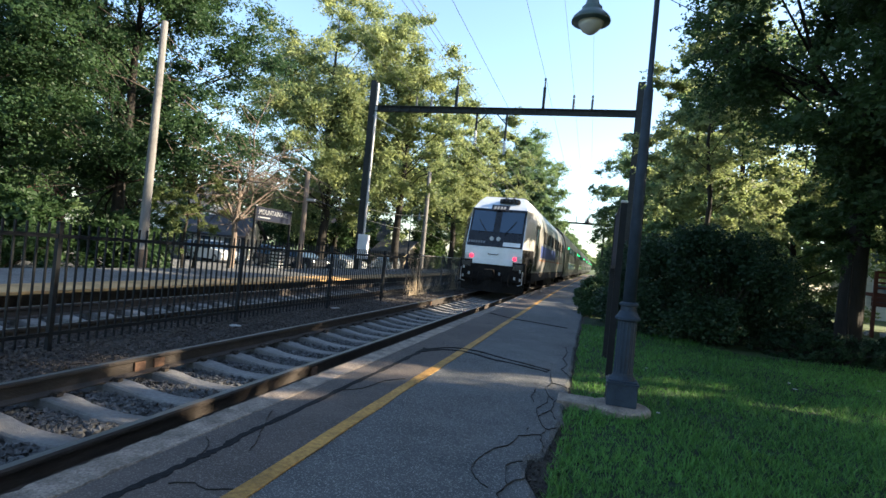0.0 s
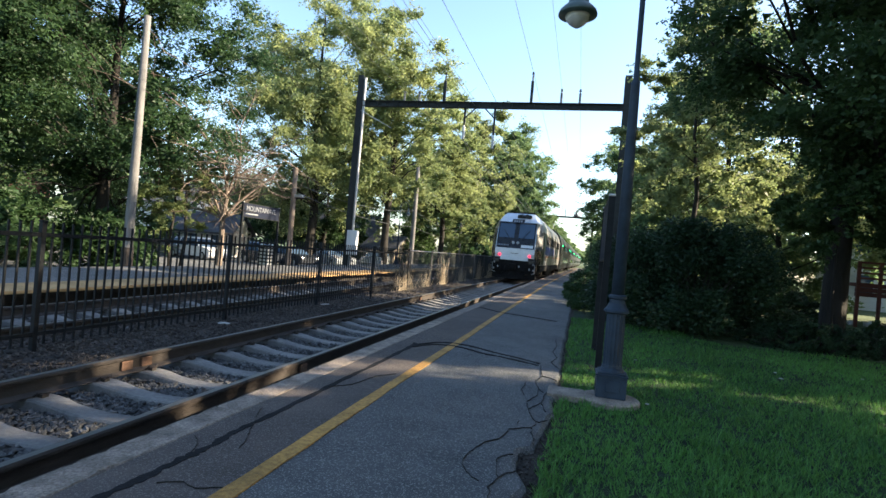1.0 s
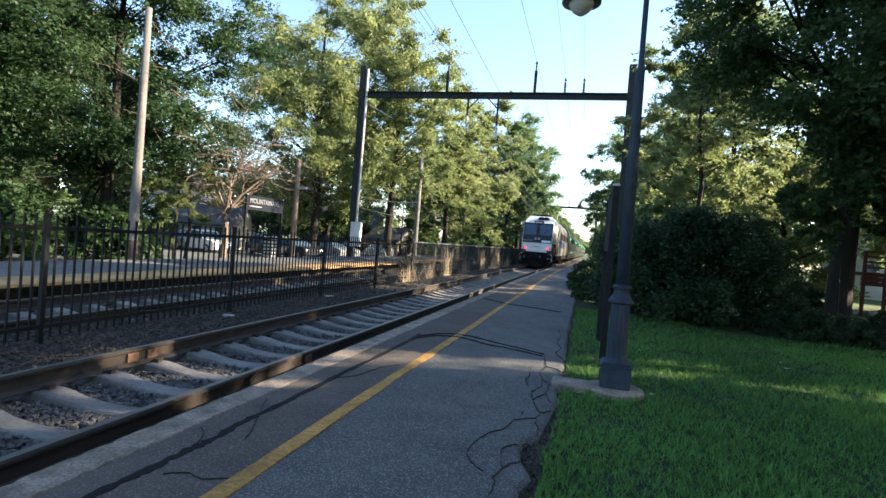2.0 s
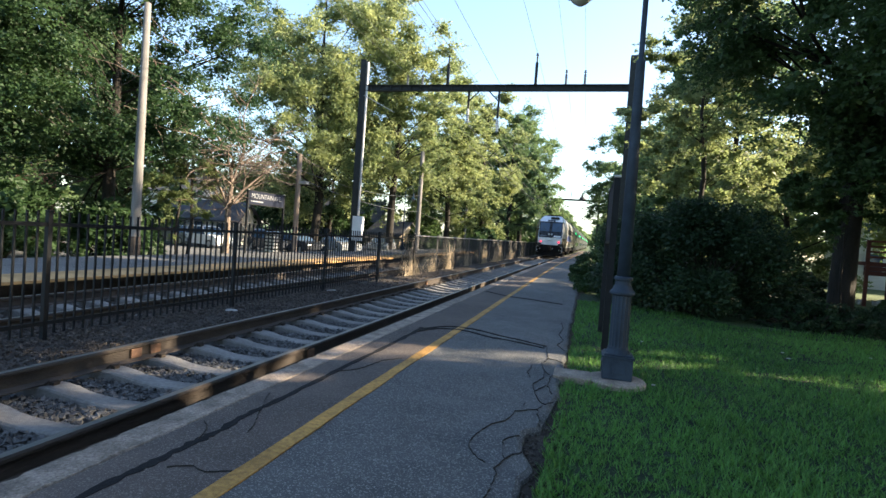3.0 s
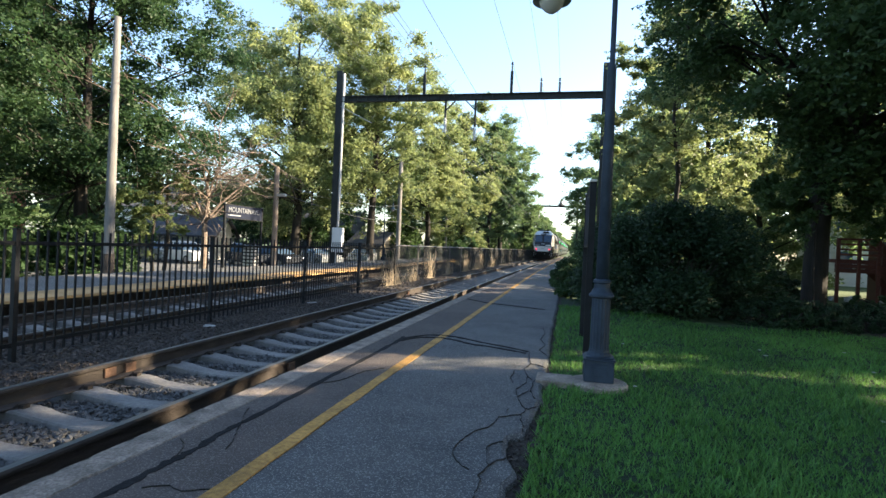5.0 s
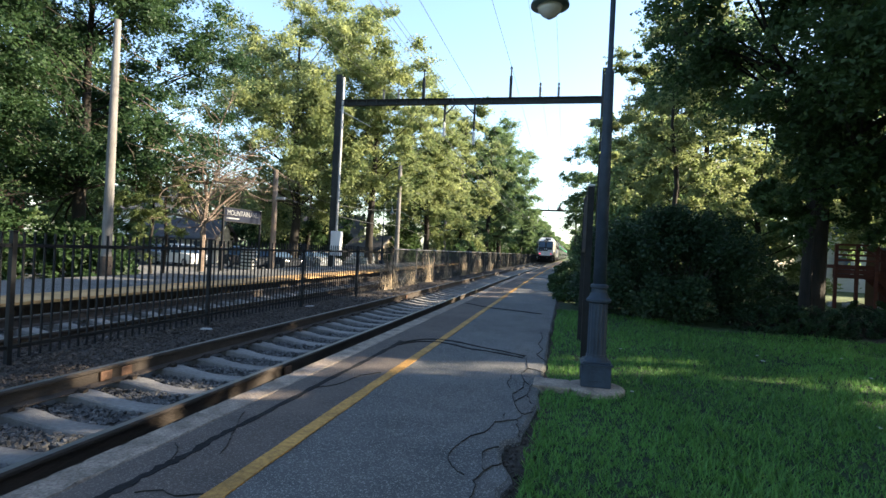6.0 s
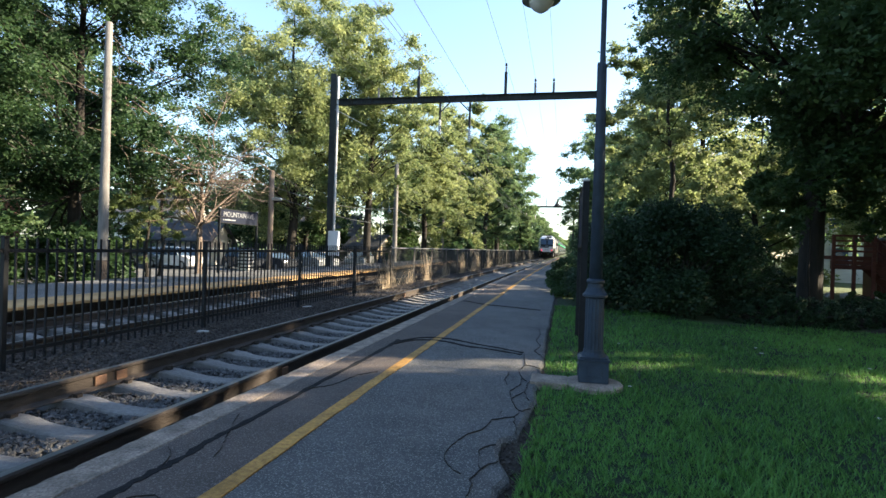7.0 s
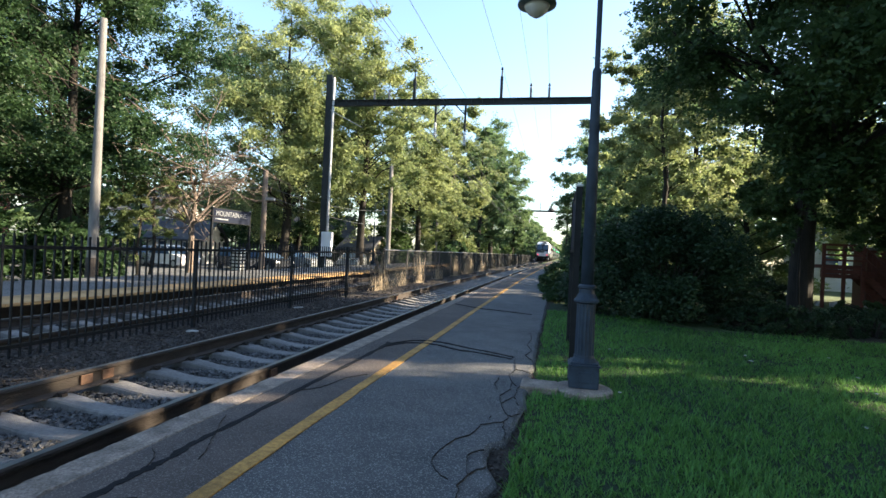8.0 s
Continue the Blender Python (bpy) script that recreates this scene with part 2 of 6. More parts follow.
def raw(name, verts, faces, material, parent=None, label="", smooth=False):
    """One mesh object from arrays of corners and equal-sided faces."""
    verts, faces = np.asarray(verts, dtype=np.float32), np.asarray(faces, dtype=np.int32)
    me = bpy.data.meshes.new(name)
    k = faces.shape[1]
    me.vertices.add(len(verts))
    me.vertices.foreach_set("co", verts.ravel())
    me.loops.add(faces.size)
    me.loops.foreach_set("vertex_index", faces.ravel())
    me.polygons.add(len(faces))
    me.polygons.foreach_set("loop_start", np.arange(0, faces.size, k, dtype=np.int32))
    me.polygons.foreach_set("loop_total", np.full(len(faces), k, dtype=np.int32))
    me.polygons.foreach_set("use_smooth", np.full(len(faces), smooth))
    me.update(calc_edges=True)
    me.materials.append(material)
    ob = new(name, me)
    if parent:
        ob.parent = parent
    if label:
        ob["label"] = label
    return ob


def thing(name, label, category, at=(0, 0, 0), turn=0, group="", kind=""):
    ob = new(name)
    ob.empty_display_size = 0.2
    ob.matrix_basis = pose(*at, 0, 0, turn)
    return tagged(ob, label, category, group, kind)


def box(bm, x0, x1, y0, y1, z0, z1, bevel=0.0):
    r = bmesh.ops.create_cube(bm, size=1.0)
    for v in r["verts"]:
        v.co = Vector((x0 + (v.co.x + 0.5) * (x1 - x0), y0 + (v.co.y + 0.5) * (y1 - y0), z0 + (v.co.z + 0.5) * (z1 - z0)))
    if bevel:
        edges = list({e for v in r["verts"] for e in v.link_edges})
        bmesh.ops.bevel(bm, geom=edges, offset=bevel, segments=2, profile=0.6, affect="EDGES")
    return bm


def boxed(name, dims, material, parent=None, bevel=0.0, label=""):
    return part(name, box(bmesh.new(), *dims, bevel), material, parent, label)


def lathe(bm, profile, seg=20, at=(0, 0, 0)):
    """Turns (radius, height) pairs about the upright axis."""
    rings = []
    for r, z in profile:
        rings.append([bm.verts.new((at[0] + r * math.cos(2 * math.pi * i / seg), at[1] + r * math.sin(2 * math.pi * i / seg), at[2] + z)) for i in range(seg)])
    for a, b in zip(rings, rings[1:]):
        for i in range(seg):
            bm.faces.new((a[i], a[(i + 1) % seg], b[(i + 1) % seg], b[i]))
    bm.faces.new(rings[-1])
    bm.faces.new(rings[0][::-1])
    return bm


def tube(bm, points, radii, seg=8):
    """A tapered tube along points."""
    points = [Vector(p) for p in points]
    if not isinstance(radii, (list, tuple)):
        radii = [radii] * len(points)
    rings = []
    for i, p in enumerate(points):
        d = (points[min(i + 1, len(points) - 1)] - points[max(i - 1, 0)]).normalized()
        u = d.cross(Vector((0.3, 0.95, 0.1)) if abs(d.z) > 0.8 else Vector((0, 0, 1))).normalized()
        w = d.cross(u)
        rings.append([bm.verts.new(p + radii[i] * (math.cos(2 * math.pi * k / seg) * u + math.sin(2 * math.pi * k / seg) * w)) for k in range(seg)])
    for a, b in zip(rings, rings[1:]):
        for k in range(seg):
            bm.faces.new((a[k], a[(k + 1) % seg], b[(k + 1) % seg], b[k]))
    bm.faces.new(rings[-1])
    bm.faces.new(rings[0][::-1])
    return bm


def prism(bm, outline, y0, y1):
    """Extrudes an outline of (x, z) along y."""
    a = [bm.verts.new((x, y0, z)) for x, z in outline]
    b = [bm.verts.new((x, y1, z)) for x, z in outline]
    n = len(outline)
    for i in range(n):
        bm.faces.new((a[i], a[(i + 1) % n], b[(i + 1) % n], b[i]))
    bm.faces.new(a[::-1])
    bm.faces.new(b)
    bmesh.ops.recalc_face_normals(bm, faces=bm.faces)
    return bm


def strip(bm, points, width, z0, z1, jitter=0.0, rng=None):
    """A thin slab along a line on the ground, of uneven width."""
    rng = rng or random.Random(1)
    left, right = [], []
    pts = [Vector((p[0], p[1], 0)) for p in points]
    for i, p in enumerate(pts):
        d = (pts[min(i + 1, len(pts) - 1)] - pts[max(i - 1, 0)]).normalized()
        nrm = Vector((-d.y, d.x, 0))
        w = width[i] if isinstance(width, (list, tuple)) else width
        left.append(p + nrm * (w / 2 + rng.uniform(-jitter, jitter)))
        right.append(p - nrm * (w / 2 + rng.uniform(-jitter, jitter)))
    tl = [bm.verts.new((p.x, p.y, z1)) for p in left]
    tr = [bm.verts.new((p.x, p.y, z1)) for p in right]
    bl = [bm.verts.new((p.x, p.y, z0)) for p in left]
    br = [bm.verts.new((p.x, p.y, z0)) for p in right]
    for i in range(len(pts) - 1):
        bm.faces.new((tr[i], tr[i + 1], tl[i + 1], tl[i]))
        bm.faces.new((tl[i], tl[i + 1], bl[i + 1], bl[i]))
        bm.faces.new((br[i], br[i + 1], tr[i + 1], tr[i]))
    return bm


def smoothed(points, steps=6, wobble=0.0, rng=None):
    """A denser, slightly wandering line through points (Catmull-Rom)."""
    out, p = [], [Vector(q) for q in points]
    for i in range(len(p) - 1):
        a, b, c, d = p[max(i - 1, 0)], p[i], p[i + 1], p[min(i + 2, len(p) - 1)]
        for k in range(steps):
            t = k / steps
            q = 0.5 * (2 * b + (c - a) * t + (2 * a - 5 * b + 4 * c - d) * t * t + (3 * b - a - 3 * c + d) * t ** 3)
            if rng:
                q = q + Vector([rng.uniform(-wobble, wobble) for _ in q])
            out.append(q)
    return out + [p[-1]]


def bend(y):
    """The line's slight easing to the right far ahead."""
    return 0.0 if y < 18 else 0.00035 * (y - 18) ** 2 if y < 32 else 0.0686 + 0.0145 * (y - 32)


# ---- ground, track beds and platforms ----
RAIL = -0.10          # top of rail
TRACKS = (-3.735, -7.36)
EDGE_NEAR, EDGE_FAR = -2.47, -8.98
rng = random.Random(7)
nrg = np.random.default_rng(11)


def ground():
    xs = [-700, -60, -30, -20, -15.5, -13.6, -13.2, -9.6, -9.59, -2.27, -2.26, 0.2, 3, 7, 14, 40, 700]
    zs = [-1.2, -1.1, -1.05, -0.9, -0.35, -0.10, -0.08, -0.08, -0.52, -0.52, -0.08, -0.08, -0.06, -0.12, -0.2, -0.2, -0.2]
    ys = [-400, -60, -20, -5, 5, 15, 25, 35, 50, 80, 140, 300, 2500]
    v = [(x, y, z) for y in ys for x, z in zip(xs, zs)]
    n = len(xs)
    f = [(j * n + i, j * n + i + 1, (j + 1) * n + i + 1, (j + 1) * n + i) for j in range(len(ys) - 1) for i in range(n - 1)]
    tagged(raw("ground", v, f, M_FIELD), "rough grassy earth around the station", "ground", kind="structure")


def heap(x, y, s):
    return 0.02 * noise.noise(Vector((x * 2.1, y * 2.1, s))) + 0.012 * noise.noise(Vector((x * 7, y * 7, s)))


def bed(name, x0, x1, y0, y1, z, step, material, label):
    xs, ys = np.arange(x0, x1 + 1e-6, step), np.arange(y0, y1 + step, step * 2)
    v = [(x, y, z + heap(x, y, 3.1)) for y in ys for x in xs]
    n = len(xs)
    f = [(j * n + i, j * n + i + 1, (j + 1) * n + i + 1, (j + 1) * n + i) for j in range(len(ys) - 1) for i in range(n - 1)]
    return tagged(raw(name, v, f, material), label, "ground", kind="structure")


def stones(name, places, sizes, material, parent, label):
    """Loose crushed stones: eight-sided lumps, each turned and squashed on its own."""
    n = len(places)
    base = np.array([(1, 0, 0), (-1, 0, 0), (0, 1, 0), (0, -1, 0), (0, 0, 1), (0, 0, -1)], dtype=float)
    faces = np.array([(0, 2, 4), (2, 1, 4), (1, 3, 4), (3, 0, 4), (2, 0, 5), (1, 2, 5), (3, 1, 5), (0, 3, 5)])
    v = np.repeat(base[None], n, 0) * nrg.uniform(0.65, 1.25, (n, 6, 1)) + nrg.normal(0, 0.16, (n, 6, 3))
    q = nrg.normal(size=(n, 4))
    q /= np.linalg.norm(q, axis=1)[:, None]
    w, x, y, z = q.T
    r = np.stack([np.stack([1 - 2 * (y * y + z * z), 2 * (x * y - z * w), 2 * (x * z + y * w)], 1),
                  np.stack([2 * (x * y + z * w), 1 - 2 * (x * x + z * z), 2 * (y * z - x * w)], 1),
                  np.stack([2 * (x * z - y * w), 2 * (y * z + x * w), 1 - 2 * (x * x + y * y)], 1)], 1)
    v = np.einsum("nij,nkj->nki", r, v) * np.asarray(sizes)[:, None, None] * np.array([1, 1, 0.8]) + np.asarray(places)[:, None, :]
    f = (np.arange(n)[:, None, None] * 6 + faces[None]).reshape(-1, 3)
    return tagged(raw(name, v.reshape(-1, 3), f, material, parent), label, "" if parent else "stones", kind="stuff")


def scatter(n, x0, x1, y0, y1, z, near=1.0):
    x = nrg.uniform(x0, x1, n)
    y = y0 + (y1 - y0) * nrg.uniform(0, 1, n) ** near
    return np.stack([x, y, np.full(n, z) + nrg.uniform(-0.01, 0.014, n)], 1)


TIE_STEP, TIE_FIRST = 0.608, 0.595


def tie_mesh():
    """Concrete sleeper: flat rail seats, a lower waist between them, sloping shoulders."""
    bm = bmesh.new()
    prof = [(-1.30, -0.012), (-0.95, 0.012), (-0.60, 0.010), (-0.48, -0.004), (-0.34, -0.028), (-0.18, -0.043), (0.0, -0.048), (0.18, -0.043), (0.34, -0.028), (0.48, -0.004), (0.60, 0.010), (0.95, 0.012), (1.30, -0.012)]
    rows = []
    for x, z in prof:
        w = 0.112 if abs(x) > 0.4 else 0.098
        rows.append([bm.verts.new((x, y, zz)) for y, zz in ((-w - 0.04, -0.2), (-w - 0.004, z - 0.014), (-w + 0.010, z), (w - 0.010, z), (w + 0.004, z - 0.014), (w + 0.04, -0.2))])
    for a, b in zip(rows, rows[1:]):
        for k in range(5):
            bm.faces.new((a[k], a[k + 1], b[k + 1], b[k]))
    bm.faces.new(rows[0])
    bm.faces.new(rows[-1][::-1])
    bmesh.ops.recalc_face_normals(bm, faces=bm.faces)
    me = bpy.data.meshes.new("sleeper")
    bm.to_mesh(me)
    bm.free()
    me.materials.append(M_TIE)
    return me


def clip_mesh():
    bm = bmesh.new()
    for s in (-1, 1):
        tube(bm, [(s * 0.075, -0.05, 0.012), (s * 0.13, -0.055, 0.05), (s * 0.155, 0.0, 0.045), (s * 0.13, 0.055, 0.05), (s * 0.075, 0.05, 0.012)], 0.011, 5)
        box(bm, s * 0.12 - 0.025, s * 0.12 + 0.025, -0.03, 0.03, 0.0, 0.03)
    box(bm, -0.085, 0.085, -0.085, 0.085, -0.006, 0.008)
    me = bpy.data.meshes.new("rail_clip")
    bm.to_mesh(me)
    bm.free()
    me.materials.append(M_RAILSIDE)
    return me


def track(index, cx, ties):
    t = thing("railway_track_%d" % index, "steel rails on concrete sleepers in crushed stone ballast", "track", kind="structure")
    prof = [(-0.075, 0), (0.075, 0), (0.075, 0.012), (0.012, 0.035), (0.010, 0.125), (0.036, 0.138), (0.037, 0.158), (0.028, 0.172)]
    prof = prof + [(-x, z) for x, z in prof[:1:-1]]
    for s in (-1, 1):
        bm = bmesh.new()
        ys = [-12, 18, 22, 26, 30, 34, 420]
        for y0, y1 in zip(ys, ys[1:]):
            prism(bm, prof, y0, y1)
        for v in bm.verts:
            v.co = (v.co.x + cx + s * 0.753 + bend(v.co.y), v.co.y, v.co.z + RAIL - 0.172)
        ob = part("rail", bm, [M_RAILSIDE, M_RAILTOP], t, "rusty rail with a polished running head")
        for p in ob.data.polygons:
            if p.normal.z > 0.9 and p.center.z > RAIL - 0.01:
                p.material_index = 1
    sleeper, clip = tie_mesh(), clip_mesh()
    first = TIE_FIRST - 16 * TIE_STEP
    for i in range(ties):
        y = first + i * TIE_STEP
        ob = new("sleeper", sleeper)
        ob.parent = t
        ob.matrix_basis = pose(cx + bend(y), y + rng.uniform(-0.02, 0.02), RAIL - 0.182 + rng.uniform(-0.006, 0.004), 0, 0, rng.uniform(-0.8, 0.8))
        if 14 < i < 48 and index == 1:
            for s in (-1, 1):
                c = new("rail_clip", clip)
                c.parent = ob
                c.matrix_basis = pose(s * 0.753, 0, 0.008)
    far = first + ties * TIE_STEP
    bm = bmesh.new()
    for i in range(260):
        o = bend(far + i * TIE_STEP)
        box(bm, cx + o - 1.3, cx + o + 1.3, far + i * TIE_STEP - 0.1, far + i * TIE_STEP + 0.1, -0.4, RAIL - 0.19)
    tagged(part("far_sleepers", bm, M_TIE, t), "far concrete sleepers", kind="stuff")
    if index == 1:
        # loose stones, coloured dark to give the gap its black shadow
        q = scatter(1800, -2.9, -2.5, 1.0, 16, -0.33, 1.4)
        stones("gap_shadow_rubble", q, nrg.uniform(0.012, 0.035, len(q)), M_CINDERSTONE, t, "rubble between rail and platform, the gap's shadow in its colour")
    # sun flecks on the rails, put in as small rust-coloured blocks
    if index == 1:
        for s, y in ((1, 5.55), (-1, 4.6), (-1, 4.86), (1, 17.5), (-1, 15.2)):
            bm = bmesh.new()
            for side in (-1, 1):
                box(bm, cx + s * 0.753 + side * 0.026 - 0.012, cx + s * 0.753 + side * 0.026 + 0.012, y - 0.07, y + 0.07, RAIL - 0.14, RAIL - 0.045, 0.006)
            part("rail_fleck", bm, M_FLECK, t, "sun fleck on the rail as a rust-brown block")
    return t


ground()
bed("ballast_bed", -9.45, -2.42, -6, 60, -0.385, 0.10, M_BALLAST, "grey crushed stone ballast")
bed("cess_between_tracks", -6.75, -4.95, -6, 60, -0.262, 0.10, M_CINDER, "dark dirty stone between the tracks")
tagged(boxed("ballast_far", (-9.15, -1.9, 60, 600, -0.5, -0.33), M_BALLAST), "grey ballast far along the line", "ground", kind="structure")
T1 = track(1, TRACKS[0], 126)
T2 = track(2, TRACKS[1], 126)
p = np.concatenate([scatter(12000, -4.95, -2.52, 1.0, 13, -0.366, 1.5), scatter(8000, -4.5, -2.95, 1.0, 9, -0.358, 1.3), scatter(5000, -4.95, -2.52, 10, 40, -0.36), scatter(3000, -4.95, -2.52, -6, 1.2, -0.36)])
keep = np.abs(((p[:, 1] - TIE_FIRST) / TIE_STEP + 0.5) % 1 - 0.5) * TIE_STEP > 0.10
p = p[keep]
stones("ballast_stones", p, nrg.uniform(0.016, 0.038, len(p)), M_STONE, None, "loose grey crushed stones between the sleepers")
p = np.concatenate([scatter(11500, -6.7, -4.75, 2.5, 14, -0.252, 1.5), scatter(3500, -6.7, -4.8, 14, 40, -0.25)])
stones("dark_stones", p, nrg.uniform(0.012, 0.03, len(p)), M_CINDERSTONE, None, "dark oily stones and cinders beside the fence")
p = scatter(5000, -9.1, -6.6, 3, 24, -0.345, 1.3)
stones("ballast_stones", p, nrg.uniform(0.014, 0.032, len(p)), M_STONE, None, "crushed stones of the far track")


def jagged(points, step, rr):
    """A broken line through points, as a crack runs."""
    out = []
    for a, b in zip(points, points[1:]):
        a, b = Vector(a), Vector(b)
        n = max(2, int((b - a).length / step))
        for k in range(n):
            out.append(a.lerp(b, k / n) + Vector((rr.uniform(-1, 1), rr.uniform(-1, 1))) * 0.007)
    return out + [Vector(points[-1])]


def near_platform():
    """Asphalt walk with a broken outer edge, a brown strip by the kerb, cracks and tar seals."""
    t = thing("platform_near", "worn grey asphalt platform with cracks and tar seals", "pavement", kind="structure")
    rr = random.Random(3)
    ys = np.concatenate([np.arange(-8, 1.5, 0.5), np.arange(1.5, 9, 0.03), np.arange(9, 20, 0.2), np.arange(20, 125, 2.0)])

    # the broken outer edge, in points along the line
    EDGE_Y = (-8, 0.5, 1.6, 2.3, 2.83, 2.91, 2.98, 3.07, 3.18, 3.29, 3.5, 3.6, 3.66, 3.72, 3.9, 4.17, 4.43, 4.71, 5.37, 6.2, 7.3, 8.9, 13.2, 125)
    EDGE_X = (-0.13, -0.15, -0.2, -0.24, -0.244, -0.254, -0.226, -0.215, -0.249, -0.29, -0.318, -0.31, -0.29, -0.23, -0.195, -0.175, -0.162, -0.133, -0.14, -0.13, -0.15, -0.147, -0.129, -0.13)

    def outer(y):
        return float(np.interp(y, EDGE_Y, EDGE_X)) + 0.018 * noise.noise(Vector((0, y * 9, 4.0))) + 0.035 * noise.noise(Vector((0, y * 2.1, 2.0)))
    cols = (-1.62, -1.4, -1.1, -0.8, -0.5)
    v, f = [], []
    for y in ys:
        e = outer(float(y))
        e += bend(float(y))
        row = [(x + bend(float(y)), y, 0.006 * noise.noise(Vector((x * 0.8, y * 0.8, 5)))) for x in cols] + [(e - 0.03, y, -0.006), (e, y, -0.03), (e + 0.01, y, -0.09)]
        v += row
    n = len(cols) + 3
    f = [(j * n + i, j * n + i + 1, (j + 1) * n + i + 1, (j + 1) * n + i) for j in range(len(ys) - 1) for i in range(n - 1)]
    raw("asphalt", v, f, M_ASPHALT, t, "grey asphalt with pale aggregate showing")
    bm = bmesh.new()
    ys2 = [-8, 18, 22, 26, 30, 34, 125]
    strip(bm, [(-1.945 + bend(y), y) for y in ys2], 0.65, -0.3, 0.001)
    part("asphalt_strip", bm, M_STRIP, t, "brownish older asphalt beside the kerb")
    bm = bmesh.new()
    strip(bm, [(-1.59 + bend(y) + 0.005 * math.sin(y), y) for y in np.arange(-6, 110, 0.25)], 0.10, 0.0, 0.0075, 0.004, rr)
    part("yellow_line", bm, M_YELLOW, t, "worn yellow safety line")
    seals = [([(-2.08, -5.5), (-2.1, -2.5), (-2.08, 0.6), (-2.07, 1.95), (-2.058, 2.28), (-2.05, 2.57), (-2.04, 2.78), (-2.065, 3.04), (-2.05, 3.4), (-2.05, 4.44), (-2.04, 5.6), (-2.04, 6.69), (-2.07, 6.95)], 0.052),
             ([(-2.04, 6.6), (-1.85, 6.96), (-1.59, 7.06), (-1.35, 6.98), (-1.12, 6.8), (-0.85, 6.72), (-0.4, 6.5)], 0.05),
             ([(-2.04, 6.75), (-1.8, 7.2), (-1.45, 7.25), (-1.0, 6.98), (-0.7, 6.82), (-0.38, 6.62)], 0.04),
             ([(-1.97, 12.37), (-1.6, 12.0), (-1.0, 11.75), (-0.38, 11.44)], 0.05),
             ([(-2.2, 12.6), (-2.0, 12.4), (-1.95, 12.3)], 0.05)]
    for pts, w in seals:
        line = smoothed(pts, 8, 0.006, rr)
        bm = bmesh.new()
        strip(bm, line, [w * rr.uniform(0.6, 1.35) for _ in line], 0.0, 0.0045 if pts[0][1] < 0 else 0.0105, 0.005, rr)
        part("tar_seal", bm, M_TAR, t, "black tar sealing over a joint")
    # branching cracks near the broken edge
    cracks = [([(-0.36, 2.2), (-0.40, 2.5), (-0.382, 2.79), (-0.387, 2.88), (-0.414, 2.93), (-0.389, 3.0), (-0.374, 3.09), (-0.331, 3.17), (-0.29, 3.22)], 0.017),
              ([(-0.466, 2.99), (-0.515, 3.02), (-0.577, 3.12), (-0.604, 3.18), (-0.612, 3.31), (-0.595, 3.44), (-0.557, 3.57)], 0.011),
              ([(-0.557, 3.57), (-0.517, 3.66), (-0.46, 3.74), (-0.439, 3.84), (-0.426, 3.97), (-0.359, 4.03), (-0.266, 4.1), (-0.243, 4.22)], 0.010),
              ([(-0.329, 3.48), (-0.378, 3.45), (-0.408, 3.39), (-0.421, 3.34), (-0.395, 3.18), (-0.374, 3.09)], 0.010),
              ([(-0.27, 4.09), (-0.259, 3.94), (-0.226, 3.8), (-0.223, 3.69)], 0.013),
              ([(-0.243, 4.22), (-0.286, 4.35), (-0.338, 4.56), (-0.368, 4.81), (-0.341, 4.93)], 0.011),
              ([(-0.461, 5.6), (-0.449, 5.43), (-0.46, 5.23), (-0.417, 5.03)], 0.009),
              ([(-0.184, 5.47), (-0.232, 5.19), (-0.248, 4.85), (-0.216, 4.68), (-0.191, 4.58)], 0.014),
              ([(-0.371, 5.7), (-0.308, 5.34), (-0.256, 5.23)], 0.010), ([(-0.368, 6.5), (-0.335, 6.15), (-0.314, 5.95), (-0.345, 5.73)], 0.012),
              ([(-0.314, 5.95), (-0.22, 5.9), (-0.15, 5.8)], 0.010), ([(-0.384, 4.24), (-0.375, 4.1)], 0.006), ([(-0.162, 4.35), (-0.224, 4.25), (-0.255, 4.26)], 0.011),
              ([(-0.341, 4.93), (-0.30, 5.1), (-0.308, 5.34)], 0.007),
              ([(-0.248, 4.85), (-0.3, 4.7), (-0.338, 4.56)], 0.006),
              ([(-0.28, 7.6), (-0.2, 7.2), (-0.26, 6.8), (-0.16, 6.5)], 0.014), ([(-0.3, 8.8), (-0.24, 8.2), (-0.28, 7.6)], 0.014),
              ([(-2.206, 3.55), (-2.05, 3.2), (-1.95, 3.0), (-1.875, 2.8)], 0.004), ([(-1.95, 2.25), (-1.85, 2.32), (-1.76, 2.28), (-1.64, 2.34)], 0.005),
              ([(-2.22, 2.85), (-2.12, 2.75), (-2.06, 2.6)], 0.005), ([(-2.05, 4.3), (-1.9, 4.5), (-1.84, 4.9), (-1.7, 5.1)], 0.004)]
    for pts, w in cracks:
        line = jagged(pts, 0.035, rr)
        bm = bmesh.new()
        strip(bm, line, [w * rr.uniform(0.06, 0.42) for _ in line], 0.0, 0.0085, 0.001, rr)
        part("crack", bm, M_CRACK, t, "thin dark crack")
    # kerb stones, each a cast length
    kerbs = []
    for k in range(3):
        bm = bmesh.new()
        rows = []
        for j in range(61):
            y = 0.004 + 2.992 * j / 60
            chip = [rr.random() ** 7 * 0.02, rr.random() ** 6 * 0.03]
            o = [rr.uniform(-0.002, 0.002) for _ in range(4)]
